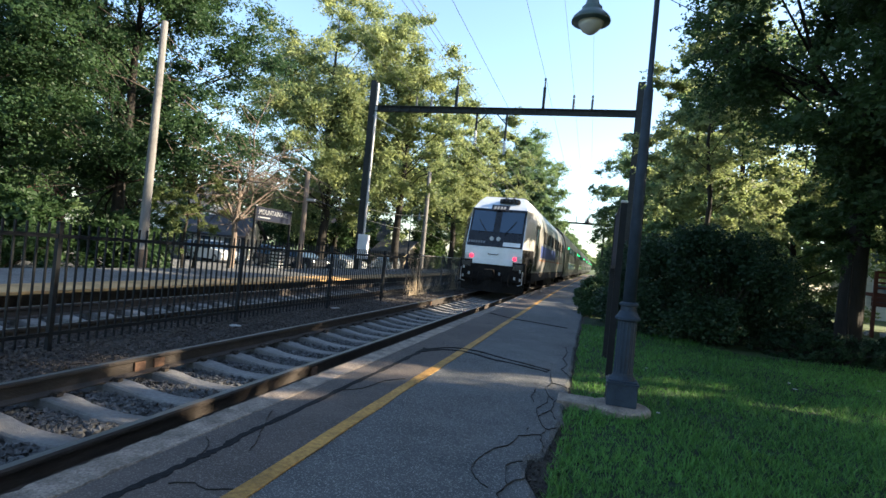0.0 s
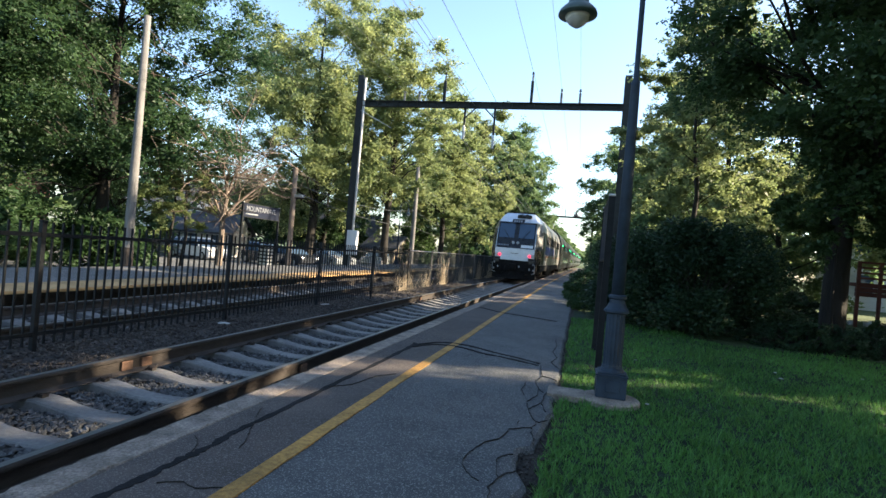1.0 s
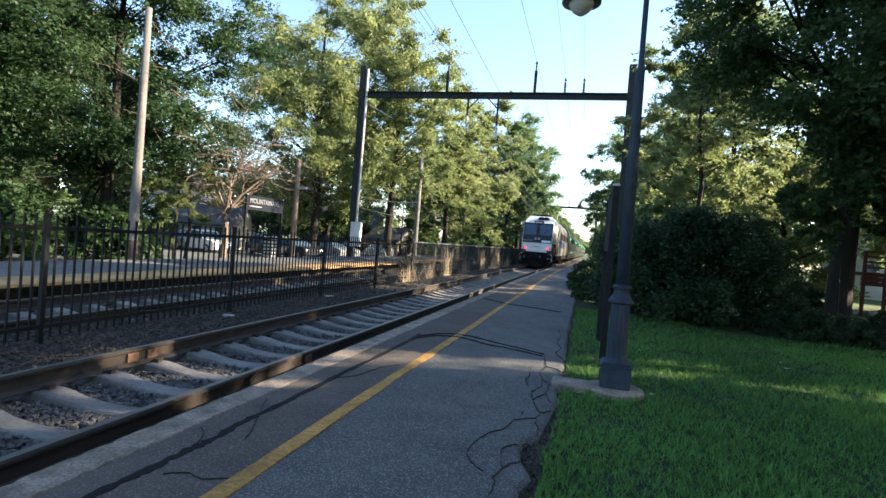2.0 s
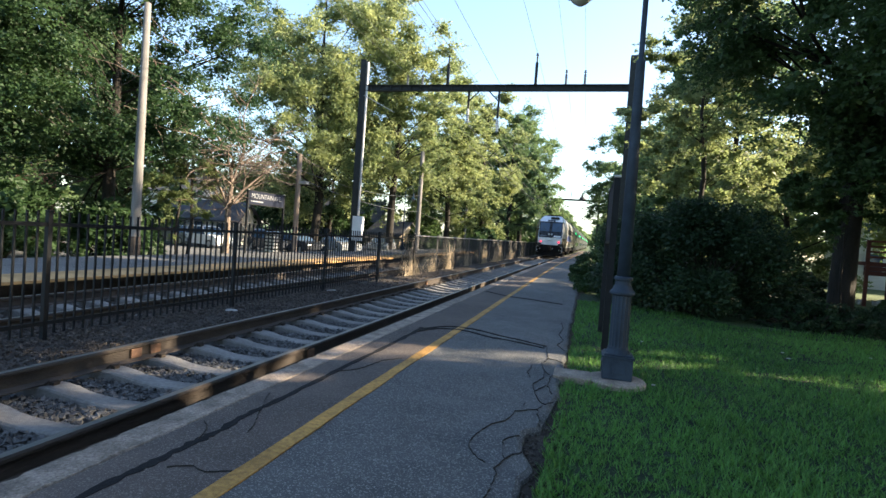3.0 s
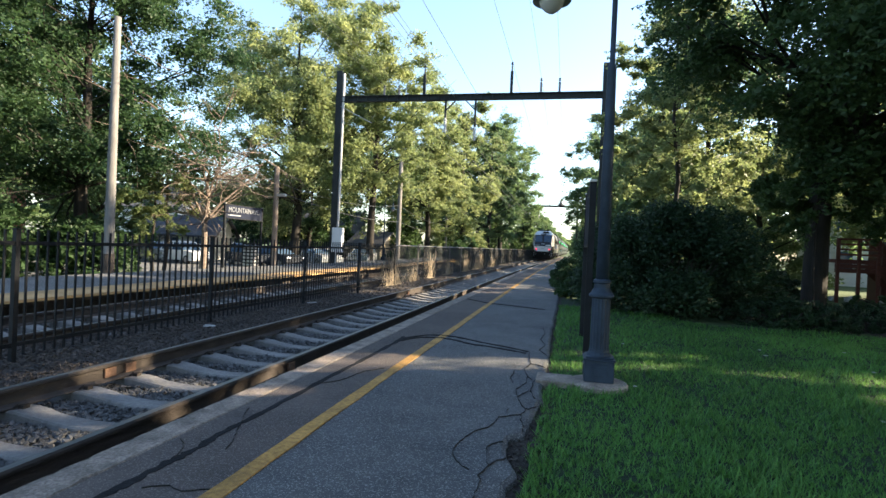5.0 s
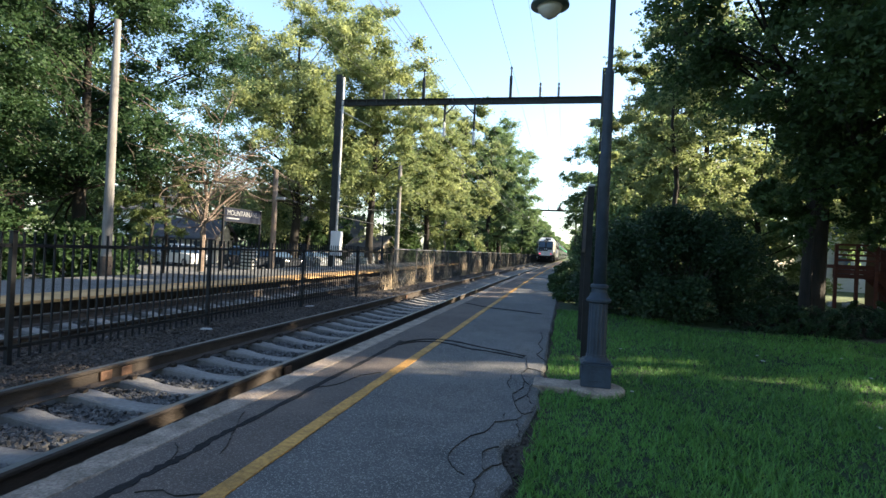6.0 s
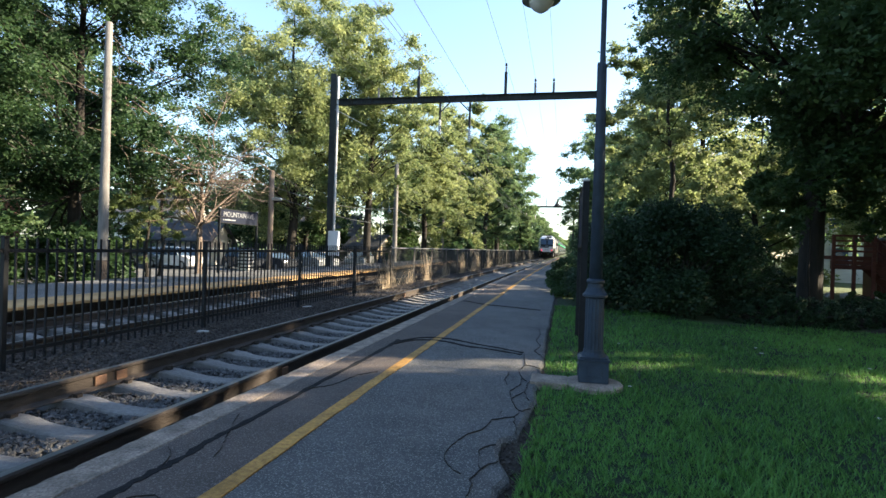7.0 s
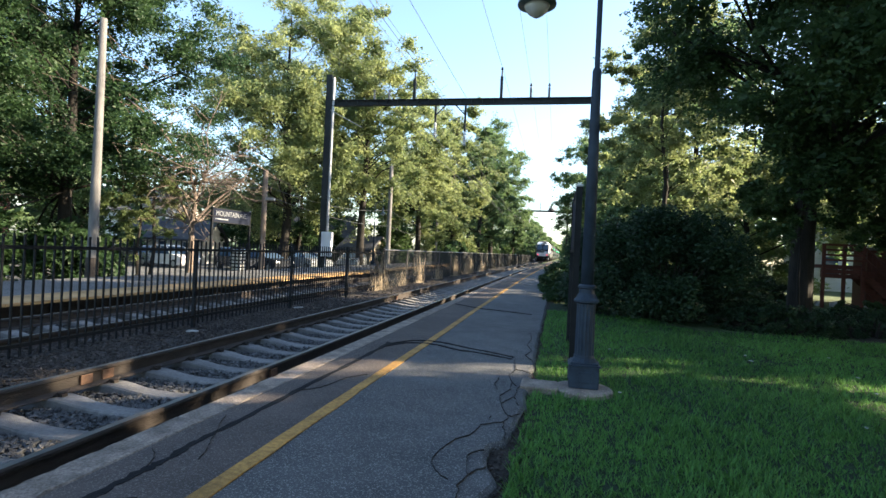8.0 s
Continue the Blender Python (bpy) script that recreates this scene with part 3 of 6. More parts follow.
            rows.append([bm.verts.new(p) for p in ((-0.118, y, -0.42), (-0.118 + o[0], y, -0.022 - chip[0]), (-0.106 + o[1] + chip[0], y, -0.004 + o[2] * 0.3),
                                                   (0.100 + o[3] - chip[1], y, -0.002 + o[1] * 0.3), (0.114 + o[2] - chip[1], y, -0.016), (0.112, y, -0.42))])
        for p, q in zip(rows, rows[1:]):
            for i in range(5):
                bm.faces.new((p[i], q[i], q[i + 1], p[i + 1]))
        bm.faces.new(rows[0])
        bm.faces.new(rows[-1][::-1])
        bmesh.ops.recalc_face_normals(bm, faces=bm.faces)
        kerbs.append(part("kerb_stone", bm, M_CONCRETE, t, "pale rough concrete platform edging"))
    for i in range(40):
        k = kerbs[i] if i < 3 else new("kerb_stone", kerbs[i % 3].data)
        k.parent = t
        k.matrix_basis = pose(-2.384 + bend(-4.1 + 3 * i) + rr.uniform(-0.005, 0.005), -5.6 + 3 * i, 0.006 + rr.uniform(-0.006, 0.006), 0, 0, rr.uniform(-0.05, 0.05))
    # bare soil and crumbs along the broken edge
    bm = bmesh.new()
    strip(bm, [(outer(float(y)) + 0.06, y) for y in np.arange(-6, 22, 0.1)], 0.26, -0.12, -0.055, 0.02, rr)
    part("edge_soil", bm, M_SOIL, t, "dark bare soil along the broken edge")
    q = np.concatenate([scatter(700, -0.30, -0.10, 2.0, 4.6, -0.05), scatter(400, -0.18, -0.04, 4.6, 12.0, -0.045)])
    q = q[q[:, 0] > np.array([outer(float(b)) for b in q[:, 1]]) + 0.01]
    stones("edge_crumbs", q, nrg.uniform(0.005, 0.017, len(q)), M_CINDERSTONE, t, "crumbled asphalt along the edge")
    return t


def far_platform():
    t = thing("platform_far", "low asphalt platform with a broad yellow tactile edge", "pavement", kind="structure")
    boxed("asphalt", (-13.05, -10.06, -8, 110, -0.35, 0.0), M_ASPHALT, t)
    boxed("platform_wall", (-9.62, -9.36, -8, 110, -0.5, -0.052), M_RAILSIDE, t, label="dark brown face of the platform, set back under the tiles")
    bm = bmesh.new()
    box(bm, -10.055, EDGE_FAR, 0.004, 1.216, -0.05, 0.006, 0.006)
    tile = part("tactile_tile", bm, M_TACTILE, t, "yellow tactile warning tile")
    for i in range(80):
        k = tile if i == 0 else new("tactile_tile", tile.data)
        k.parent = t
        k.matrix_basis = pose(0, -6 + 1.22 * i, 0)
    return t


near_platform()
far_platform()


def lawn():
    """Turf with a soft swell, and blades over it."""
    def h(x, y):
        return -0.035 + 0.03 * noise.noise(Vector((x * 0.5, y * 0.5, 9))) + 0.012 * noise.noise(Vector((x * 2, y * 2, 3))) - 0.02 * max(0, x - 2.5)

    def limit(x):
        return 14.9 - 1.5 * min(x, 2.75) + 0.17 * max(0, x - 2.75)
    xs, ys = np.arange(-0.05, 9.0, 0.15), np.arange(-4, 15.0, 0.15)
    idx, v, f = {}, [], []
    for x in xs:
        for y in ys:
            idx[(round(x, 3), round(y, 3))] = len(v)
            v.append((x, y, h(x, y)))
    m = len(ys)
    for i in range(len(xs) - 1):
        for j in range(m - 1):
            if ys[j] < limit(xs[i]) + 0.3:
                f.append((i * m + j, (i + 1) * m + j, (i + 1) * m + j + 1, i * m + j + 1))
    tagged(raw("lawn", v, f, M_TURF), "mown green lawn beside the platform", "lawn", kind="structure")
    n = 300000
    y = 1.3 + 11.5 * nrg.uniform(0, 1, n) ** 1.7
    x = nrg.uniform(-0.24, 1, n)
    x = -0.24 + (x + 0.24) / 1.24 * (1.2 + 0.92 * y)
    extra = 30000
    x = np.concatenate([x, nrg.uniform(-0.1, 8.5, extra)])
    y = np.concatenate([y, nrg.uniform(-4.0, 7.0, extra)])
    ok = (y < np.array([limit(a) for a in x]) + 0.15) & ((x - 0.36) ** 2 + (y - 5.32) ** 2 > 0.075) & ~((x > -0.24) & (x < 0.18) & (y > 5.16) & (y < 5.62))
    rag = np.array([noise.noise(Vector((0.0, float(b) * 2.2, 7.0))) for b in y])
    ok &= x > np.interp(y, (0, 2.9, 3.1, 3.35, 3.6, 4.2, 4.6, 5.2, 6.0, 9.0, 14.0), (-0.15, -0.176, -0.16, -0.14, -0.173, -0.134, -0.134, -0.115, -0.10, -0.10, -0.08)) + 0.035 * rag
    tuft = np.array([noise.noise(Vector((float(a) * 11, float(b) * 11, 4.0))) for a, b in zip(x, y)])
    ok &= tuft + nrg.uniform(-0.45, 0.45, len(x)) > -0.16
    x, y = x[ok], y[ok]
    n = len(x)
    patch = np.array([noise.noise(Vector((a * 1.3, b * 1.3, 1.0))) for a, b in zip(x, y)])
    z = np.array([h(a, b) for a, b in zip(x, y)]) - 0.005
    ht = (0.030 + 0.020 * patch) * nrg.uniform(0.4, 1.8, n) * (1 + 0.05 * y)
    wd = nrg.uniform(0.0024, 0.0052, n) * (1 + 0.09 * y)
    an, lean = nrg.uniform(0, 2 * np.pi, n), nrg.uniform(0.2, 1.3, n)
    ux, uy = np.cos(an), np.sin(an)
    lx, ly = -uy * lean * ht, ux * lean * ht
    v = np.empty((n, 3, 3))
    v[:, 0] = np.stack([x - ux * wd, y - uy * wd, z], 1)
    v[:, 1] = np.stack([x + ux * wd, y + uy * wd, z], 1)
    v[:, 2] = np.stack([x + lx, y + ly, z + ht], 1)
    tagged(raw("grass_blades", v.reshape(-1, 3), np.arange(n * 3).reshape(n, 3), M_GRASS), "short green grass blades of the lawn", "grass", kind="stuff")


lawn()
bed("planting_bed", 0.4, 12, 9.2, 15.2, -0.10, 0.4, M_SOIL, "bare soil under the trees, their shade in its colour")


# ---- trees ----
def blades(pos, size):
    """Corners of one small pointed leaf at each place."""
    n = len(pos)
    u = nrg.normal(size=(n, 3))
    u[:, 2] *= 0.55
    u /= np.linalg.norm(u, axis=1)[:, None]
    k = nrg.normal(size=(n, 3))
    k[:, 2] += 0.5
    w = np.cross(u, k)
    w /= np.linalg.norm(w, axis=1)[:, None] + 1e-9
    s = (size * nrg.uniform(0.55, 1.35, n))[:, None]
    v = np.empty((n, 3, 3))
    v[:, 0] = pos - u * s
    v[:, 1], v[:, 2] = pos + u * s * 0.6 + w * s * 0.6, pos + u * s * 0.6 - w * s * 0.6
    return v.reshape(-1, 3), np.arange(n * 3).reshape(n, 3)


def leaves(centres, spread, n, size, flat=0.75):
    """Leaves gathered round the centres."""
    pick = nrg.integers(0, len(centres), n)
    d = nrg.normal(size=(n, 3))
    d /= np.linalg.norm(d, axis=1)[:, None]
    r = np.broadcast_to(spread, (len(centres),))[pick]
    d[:, 2] *= flat
    return blades(centres[pick] + d * ((nrg.uniform(0.1, 1, n) ** 0.6) * r)[:, None], size)


def sprays(centres, outward, spread, n, size, twigs=9):
    """Leaves strung along drooping twigs that fan out from each bough's end."""
    m = len(centres)
    d = nrg.normal(size=(m, twigs, 3)) + outward[:, None, :] * 0.7
    d[..., 2] *= 0.6
    d /= np.linalg.norm(d, axis=2)[..., None]
    reach = spread[:, None] * nrg.uniform(0.7, 2.0, (m, twigs))
    pick = nrg.choice(m, n, p=spread ** 2 / (spread ** 2).sum())
    tw = nrg.integers(0, twigs, n)
    t = nrg.uniform(0.0, 1.0, n) ** 0.8
    pos = centres[pick] + d[pick, tw] * (t * reach[pick, tw])[:, None]
    pos[:, 2] -= 0.22 * (t ** 2) * reach[pick, tw]
    pos += nrg.normal(size=(n, 3)) * (spread[pick] * (0.26 - 0.10 * t))[:, None] * np.array([1, 1, 0.6])
    return blades(pos, size * np.where(t < 0.3, 1.7, 0.92))


def tree(label, at, height, radius, base, trunk, n, size, material, seed, clumps=90, bark=None, lean=(0, 0), squash=1.0, category="tree", group=""):
    """Tapered trunk, rising forked limbs and a crown of many leaves on ragged boughs."""
    global nrg
    nrg = np.random.default_rng(seed)
    rg = random.Random(seed)
    bark = bark or M_BARK
    t = thing("tree", label, category, at, group=group)
    bm = bmesh.new()
    top = Vector((lean[0] * 0.12, lean[1] * 0.12, height * 0.88))
    wander = [Vector((rg.uniform(-1, 1), rg.uniform(-1, 1), 0)) * radius * 0.05 for _ in range(5)]
    pts = [Vector((0, 0, -0.25)), Vector((0, 0, 0.15))] + [top * k + o for k, o in zip((0.2, 0.4, 0.6, 0.8, 1.0), wander)]
    tube(bm, pts, [trunk * 1.4, trunk * 1.0, trunk * 0.85, trunk * 0.66, trunk * 0.46, trunk * 0.26, trunk * 0.06], 10)

    def on_trunk(z):
        for p, q in zip(pts, pts[1:]):
            if p.z <= z <= q.z:
                return p.lerp(q, (z - p.z) / (q.z - p.z))
        return pts[-1]
    mid = Vector((lean[0] * 0.7, lean[1] * 0.7, (base + height) / 2))
    half = (height - base) / 2
    centres, spreads, outward = [], [], []
    for i in range(clumps):
        for _ in range(20):
            d = Vector((rg.gauss(0, 1), rg.gauss(0, 1), rg.gauss(0, 1))).normalized()
            r = rg.uniform(0.06, 1.0) ** 0.55
            taper = 1.0 - 0.35 * max(0, d.z * r)
            c = mid + Vector((d.x * radius * r * taper, d.y * radius * r * taper * squash, d.z * half * r))
            if noise.noise(c * (1.9 / radius) + Vector((seed, 0, 0))) > -0.12:
                break
        centres.append(c)
        spreads.append(radius * rg.uniform(0.09, 0.2))
        outward.append(tuple((c - mid).normalized()))
        if i % 5 == 0:
            flat_d = math.hypot(c.x, c.y)
            z = min(max(c.z - flat_d * rg.uniform(0.3, 0.8), base * 0.7 + 0.3, height * 0.2), top.z * 0.92)
            root = on_trunk(z)
            k = z / top.z
            b1 = root.lerp(c, 0.4) + Vector((rg.uniform(-1, 1), rg.uniform(-1, 1), rg.uniform(-0.2, 1.0))) * flat_d * 0.12
            b2 = root.lerp(c, 0.75) + Vector((rg.uniform(-1, 1), rg.uniform(-1, 1), rg.uniform(-0.3, 1.0))) * flat_d * 0.10
            w = trunk * 0.27 * (1.1 - k)
            tube(bm, [root, b1, b2, c], [w, w * 0.7, w * 0.42, w * 0.15], 5)
            e = c + (b2 - b1) * 0.5 + Vector((rg.uniform(-1, 1), rg.uniform(-1, 1), rg.uniform(0, 1))) * radius * 0.12
            tube(bm, [b1, b1.lerp(e, 0.5) + Vector((0, 0, radius * 0.03)), e], [w * 0.5, w * 0.32, w * 0.1], 5)
    part("trunk", bm, bark, t, smooth=True)
    v, f = sprays(np.array([tuple(c) for c in centres]), np.array(outward), np.array(spreads), 2 * n, 0.72 * size)
    raw("crown", v, f, material, t)
    return t


def shrub(label, at, rx, ry, h, n, size, material, seed, category="bush", clumps=60):
    global nrg
    nrg = np.random.default_rng(seed)
    rg = random.Random(seed)
    t = thing("bush", label, category, at)
    bm = bmesh.new()
    cs, sp = [], []
    for i in range(clumps):
        a, r, z = rg.uniform(0, 2 * math.pi), math.sqrt(rg.uniform(0, 1)), rg.uniform(0.08, 1)
        shape = math.sqrt(max(0.05, 1 - (z * 0.92) ** 2.2))
        c = Vector((math.cos(a) * r * rx * shape, math.sin(a) * r * ry * shape, z * h * 0.92))
        cs.append(tuple(c))
        sp.append(h * rg.uniform(0.10, 0.2))
        if i % 4 == 0:
            tube(bm, smoothed([(c.x * 0.25, c.y * 0.25, -0.12), (c.x * 0.6, c.y * 0.6, c.z * 0.6), c], 2), [0.03, 0.026, 0.02, 0.014, 0.008], 5)
    part("stem", bm, M_BARK, t)
    v, f = leaves(np.array(cs), np.array(sp), int(1.9 * n), 0.76 * size, 0.85)
    v[:, 2] = np.maximum(v[:, 2], 0.0)
    raw("foliage", v, f, material, t)
    return t


def bare_tree(at, seed):
    rg = random.Random(seed)
    t = thing("bare_tree", "small dead tree with bare tangled pale branches", "tree", at)
    bm = bmesh.new()
    trunk = [Vector((0, 0, -0.2)), Vector((0.05, 0, 1.0)), Vector((0.0, 0.05, 2.0)), Vector((0.1, 0.05, 2.9)), Vector((0.05, 0.0, 3.6))]
    tube(bm, trunk, [0.15, 0.115, 0.10, 0.085, 0.07], 8)
    part("trunk", bm, M_BAREWOOD, t)
    bm = bmesh.new()

    def grow(p, d, length, w, depth):
        pts = [p]
        q = p.copy()
        for k in range(4):
            d = (d + Vector((rg.gauss(0, 0.22), rg.gauss(0, 0.22), rg.gauss(-0.03, 0.15)))).normalized()
            q = q + d * length / 4
            pts.append(q.copy())
        tube(bm, pts, [w, w * 0.85, w * 0.7, w * 0.55, w * 0.35], 5)
        if depth:
            for k in range(5 if depth > 1 else 4):
                s = rg.choice(pts[1:])
                e = (d * 0.5 + Vector((rg.gauss(0, 0.7), rg.gauss(0, 0.7), rg.gauss(0.05, 0.4)))).normalized()
                grow(s, e, length * rg.uniform(0.5, 0.75), w * 0.42, depth - 1)
    for i in range(20):
        a = i * 2.4
        grow(rg.choice(trunk[2:]), Vector((math.cos(a), math.sin(a), rg.uniform(0.1, 1.0))).normalized(), rg.uniform(1.6, 2.6), 0.04, 2)
    grow(trunk[-1], Vector((-0.15, 0, 1)), 4.4, 0.06, 2)
    grow(trunk[2], Vector((-0.3, -0.5, 0.9)).normalized(), 4.2, 0.06, 2)
    grow(trunk[2], Vector((0.1, 0.6, 0.8)).normalized(), 3.8, 0.055, 2)
    grow(trunk[-2], Vector((0.35, 0.2, 1)).normalized(), 3.0, 0.06, 2)
    part("crown", bm, M_BAREWOOD, t, "thin tangled leafless branches")
    return t


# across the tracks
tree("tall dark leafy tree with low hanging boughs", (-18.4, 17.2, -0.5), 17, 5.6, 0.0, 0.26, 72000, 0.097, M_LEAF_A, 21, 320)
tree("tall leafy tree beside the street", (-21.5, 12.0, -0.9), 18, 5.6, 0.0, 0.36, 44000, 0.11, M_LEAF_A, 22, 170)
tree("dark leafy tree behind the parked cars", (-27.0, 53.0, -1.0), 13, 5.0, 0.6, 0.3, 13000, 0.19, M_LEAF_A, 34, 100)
tree("slender unseen leafy tree added behind the platform", (-19.5, 23.0, -0.8), 9.5, 2.2, 3.0, 0.10, 2400, 0.09, M_LEAF_C, 23, 70)
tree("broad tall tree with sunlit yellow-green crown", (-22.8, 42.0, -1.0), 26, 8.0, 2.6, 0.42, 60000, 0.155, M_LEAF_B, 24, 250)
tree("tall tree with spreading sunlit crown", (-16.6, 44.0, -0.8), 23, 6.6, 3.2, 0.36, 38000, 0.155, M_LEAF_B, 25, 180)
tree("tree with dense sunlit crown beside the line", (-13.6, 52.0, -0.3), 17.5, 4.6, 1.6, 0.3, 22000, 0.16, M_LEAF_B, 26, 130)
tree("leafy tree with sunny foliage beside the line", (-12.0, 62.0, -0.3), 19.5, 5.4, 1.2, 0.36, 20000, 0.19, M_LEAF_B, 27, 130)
tree("dark leafy tree beside the line", (-10.2, 72.0, -0.3), 19.0, 4.8, 1.0, 0.36, 17000, 0.2, M_LEAF_C, 28, 120)
tree("tall round-topped leafy tree beside the line", (-10.4, 86.0, -0.3), 23.0, 6.8, 3.0, 0.4, 24000, 0.21, M_LEAF_C, 33, 190)
tree("leafy tree far along the line", (-8.9, 112.0, -0.3), 13.5, 5.0, 0.3, 0.3, 12000, 0.24, M_LEAF_C, 29, 100)
tree("leafy tree far along the line", (-8.0, 140.0, -0.3), 13.0, 5.0, 0.3, 0.3, 9000, 0.28, M_LEAF_C, 30, 90)
tree("leafy tree far along the line", (-8.5, 175.0, -0.3), 13.0, 6.0, 0.3, 0.3, 8000, 0.32, M_LEAF_C, 31, 80)
for i, (x, y, h, r) in enumerate(((-35, 34, 8, 5), (-33, 52, 9, 5), (-43, 64, 10, 7), (-30, 66, 22, 8), (-20, 66, 19, 7), (-16, 86, 18, 7),
                                  (-26, 90, 20, 9), (-45, 40, 20, 8), (-31, 22, 19, 7), (-36, 8, 18, 8), (-52, 24, 20, 9), (-17, 105, 18, 8), (-18, 130, 18, 9), (-28, 14, 16, 6))):
    tree("tall leafy tree among the houses", (x, y, -1.1), h, r, 0.8, 0.4, 5200, 0.34, M_LEAF_A if i % 2 else M_LEAF_C, 40 + i, 100, group="trees behind the houses")
bare_tree((-14.3, 19.0, -0.2), 5)
tree("young leafy tree hanging over the platform fence", (-15.8, 18.0, -0.3), 5.4, 1.5, 0.5, 0.07, 9000, 0.065, M_LEAF_B, 32, 60)
for i, (x, y, rx, ry, h, m) in enumerate(((-24, 17, 3.0, 3.0, 2.2, M_LEAF_A), (-18.5, 12.5, 1.8, 2.5, 2.8, M_LEAF_A), (-17.2, 16.6, 1.2, 1.6, 2.2, M_LEAF_A), (-17.5, 56, 2.5, 6, 4.5, M_LEAF_D), (-14.5, 70, 2.2, 9, 5.0, M_LEAF_D),
                                          (-12.5, 92, 2.4, 12, 6.0, M_LEAF_D), (-10.5, 125, 2.0, 20, 6.0, M_LEAF_D), (-27, 56, 5, 3, 4.0, M_LEAF_D), (-10.8, 60, 1.0, 8, 2.6, M_LEAF_A))):
    shrub("dense dark undergrowth below the trees", (x, y, -0.6 if x < -15 else -0.3), rx, ry, h, 5500, 0.14 + 0.0014 * y, m, 140 + i, "undergrowth", 90)

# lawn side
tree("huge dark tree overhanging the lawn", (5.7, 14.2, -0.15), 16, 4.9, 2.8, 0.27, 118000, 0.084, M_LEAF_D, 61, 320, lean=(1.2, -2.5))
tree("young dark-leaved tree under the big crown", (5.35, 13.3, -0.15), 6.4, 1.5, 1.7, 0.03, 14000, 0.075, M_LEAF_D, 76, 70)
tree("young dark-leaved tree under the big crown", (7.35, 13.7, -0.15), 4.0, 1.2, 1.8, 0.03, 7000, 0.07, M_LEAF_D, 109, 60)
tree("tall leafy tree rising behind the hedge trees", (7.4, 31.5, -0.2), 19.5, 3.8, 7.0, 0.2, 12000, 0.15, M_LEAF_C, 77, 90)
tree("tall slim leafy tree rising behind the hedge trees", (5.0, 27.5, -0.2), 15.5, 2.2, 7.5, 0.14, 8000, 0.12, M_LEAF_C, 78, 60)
tree("dark leafy tree shading the lawn", (7.6, 9.0, -0.2), 14.8, 4.5, 5.6, 0.26, 66000, 0.088, M_LEAF_D, 62, 250)
# four trees mostly out of view, added to shade lawn and platform
tree("dark leafy tree added at the lawn's far side for shade", (11.6, 14.2, -0.2), 14.5, 4.2, 3.0, 0.24, 8000, 0.165, M_LEAF_D, 75, 70)
tree("dark leafy tree shading the lawn", (10.3, 6.2, -0.2), 9.6, 2.7, 1.4, 0.16, 7000, 0.18, M_LEAF_D, 79, 130)
tree("dark leafy tree shading the lawn", (7.0, -1.5, -0.2), 14, 5.0, 3.6, 0.3, 11000, 0.155, M_LEAF_D, 71, 130)
tree("dark leafy tree shading the lawn", (11.8, 5.2, -0.2), 13, 4.2, 0.5, 0.25, 10000, 0.18, M_LEAF_D, 73, 170)
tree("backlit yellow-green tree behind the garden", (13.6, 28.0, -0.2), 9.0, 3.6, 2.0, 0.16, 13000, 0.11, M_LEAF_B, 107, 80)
tree("dark leafy tree behind the hedge", (10.6, 18.4, -0.2), 15.5, 3.8, 5.5, 0.18, 17000, 0.13, M_LEAF_D, 74, 110)
# sparse unseen tree, added to break the lawn's sun into dapple
tree("sparse tree added at the lawn's far side for dapple", (14.6, 10.3, -0.2), 9.5, 3.0, 1.5, 0.08, 1700, 0.2, M_LEAF_D, 108, 60)
# unseen, added to close off sky light from behind
tree("unseen leafy tree added behind the platform", (3.6, -9.0, -0.2), 14, 4.8, 3.4, 0.3, 8000, 0.185, M_LEAF_D, 72, 110)
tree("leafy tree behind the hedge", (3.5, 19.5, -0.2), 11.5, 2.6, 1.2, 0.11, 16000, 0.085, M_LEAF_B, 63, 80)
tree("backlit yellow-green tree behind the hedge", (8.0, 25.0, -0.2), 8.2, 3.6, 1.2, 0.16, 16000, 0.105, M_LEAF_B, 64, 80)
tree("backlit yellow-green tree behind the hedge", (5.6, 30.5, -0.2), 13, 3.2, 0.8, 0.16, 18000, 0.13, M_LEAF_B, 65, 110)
tree("leafy tree beside the line", (6.0, 42.0, -0.2), 13.0, 3.4, 0.8, 0.2, 15000, 0.15, M_LEAF_C, 66, 100)
tree("leafy tree beside the line", (5.8, 56.0, -0.2), 14.0, 3.6, 0.8, 0.25, 13000, 0.18, M_LEAF_C, 67, 100)
tree("tall leafy tree beside the line", (4.1, 75.0, -0.2), 20.4, 5.4, 1.0, 0.3, 22000, 0.2, M_LEAF_C, 68, 190)
tree("leafy tree far along the line", (6.2, 105.0, -0.2), 14.0, 4.2, 0.5, 0.3, 9000, 0.25, M_LEAF_C, 69, 80)
tree("leafy tree far along the line", (7.4, 150.0, -0.2), 14.0, 5.0, 0.5, 0.3, 7000, 0.3, M_LEAF_C, 70, 70)
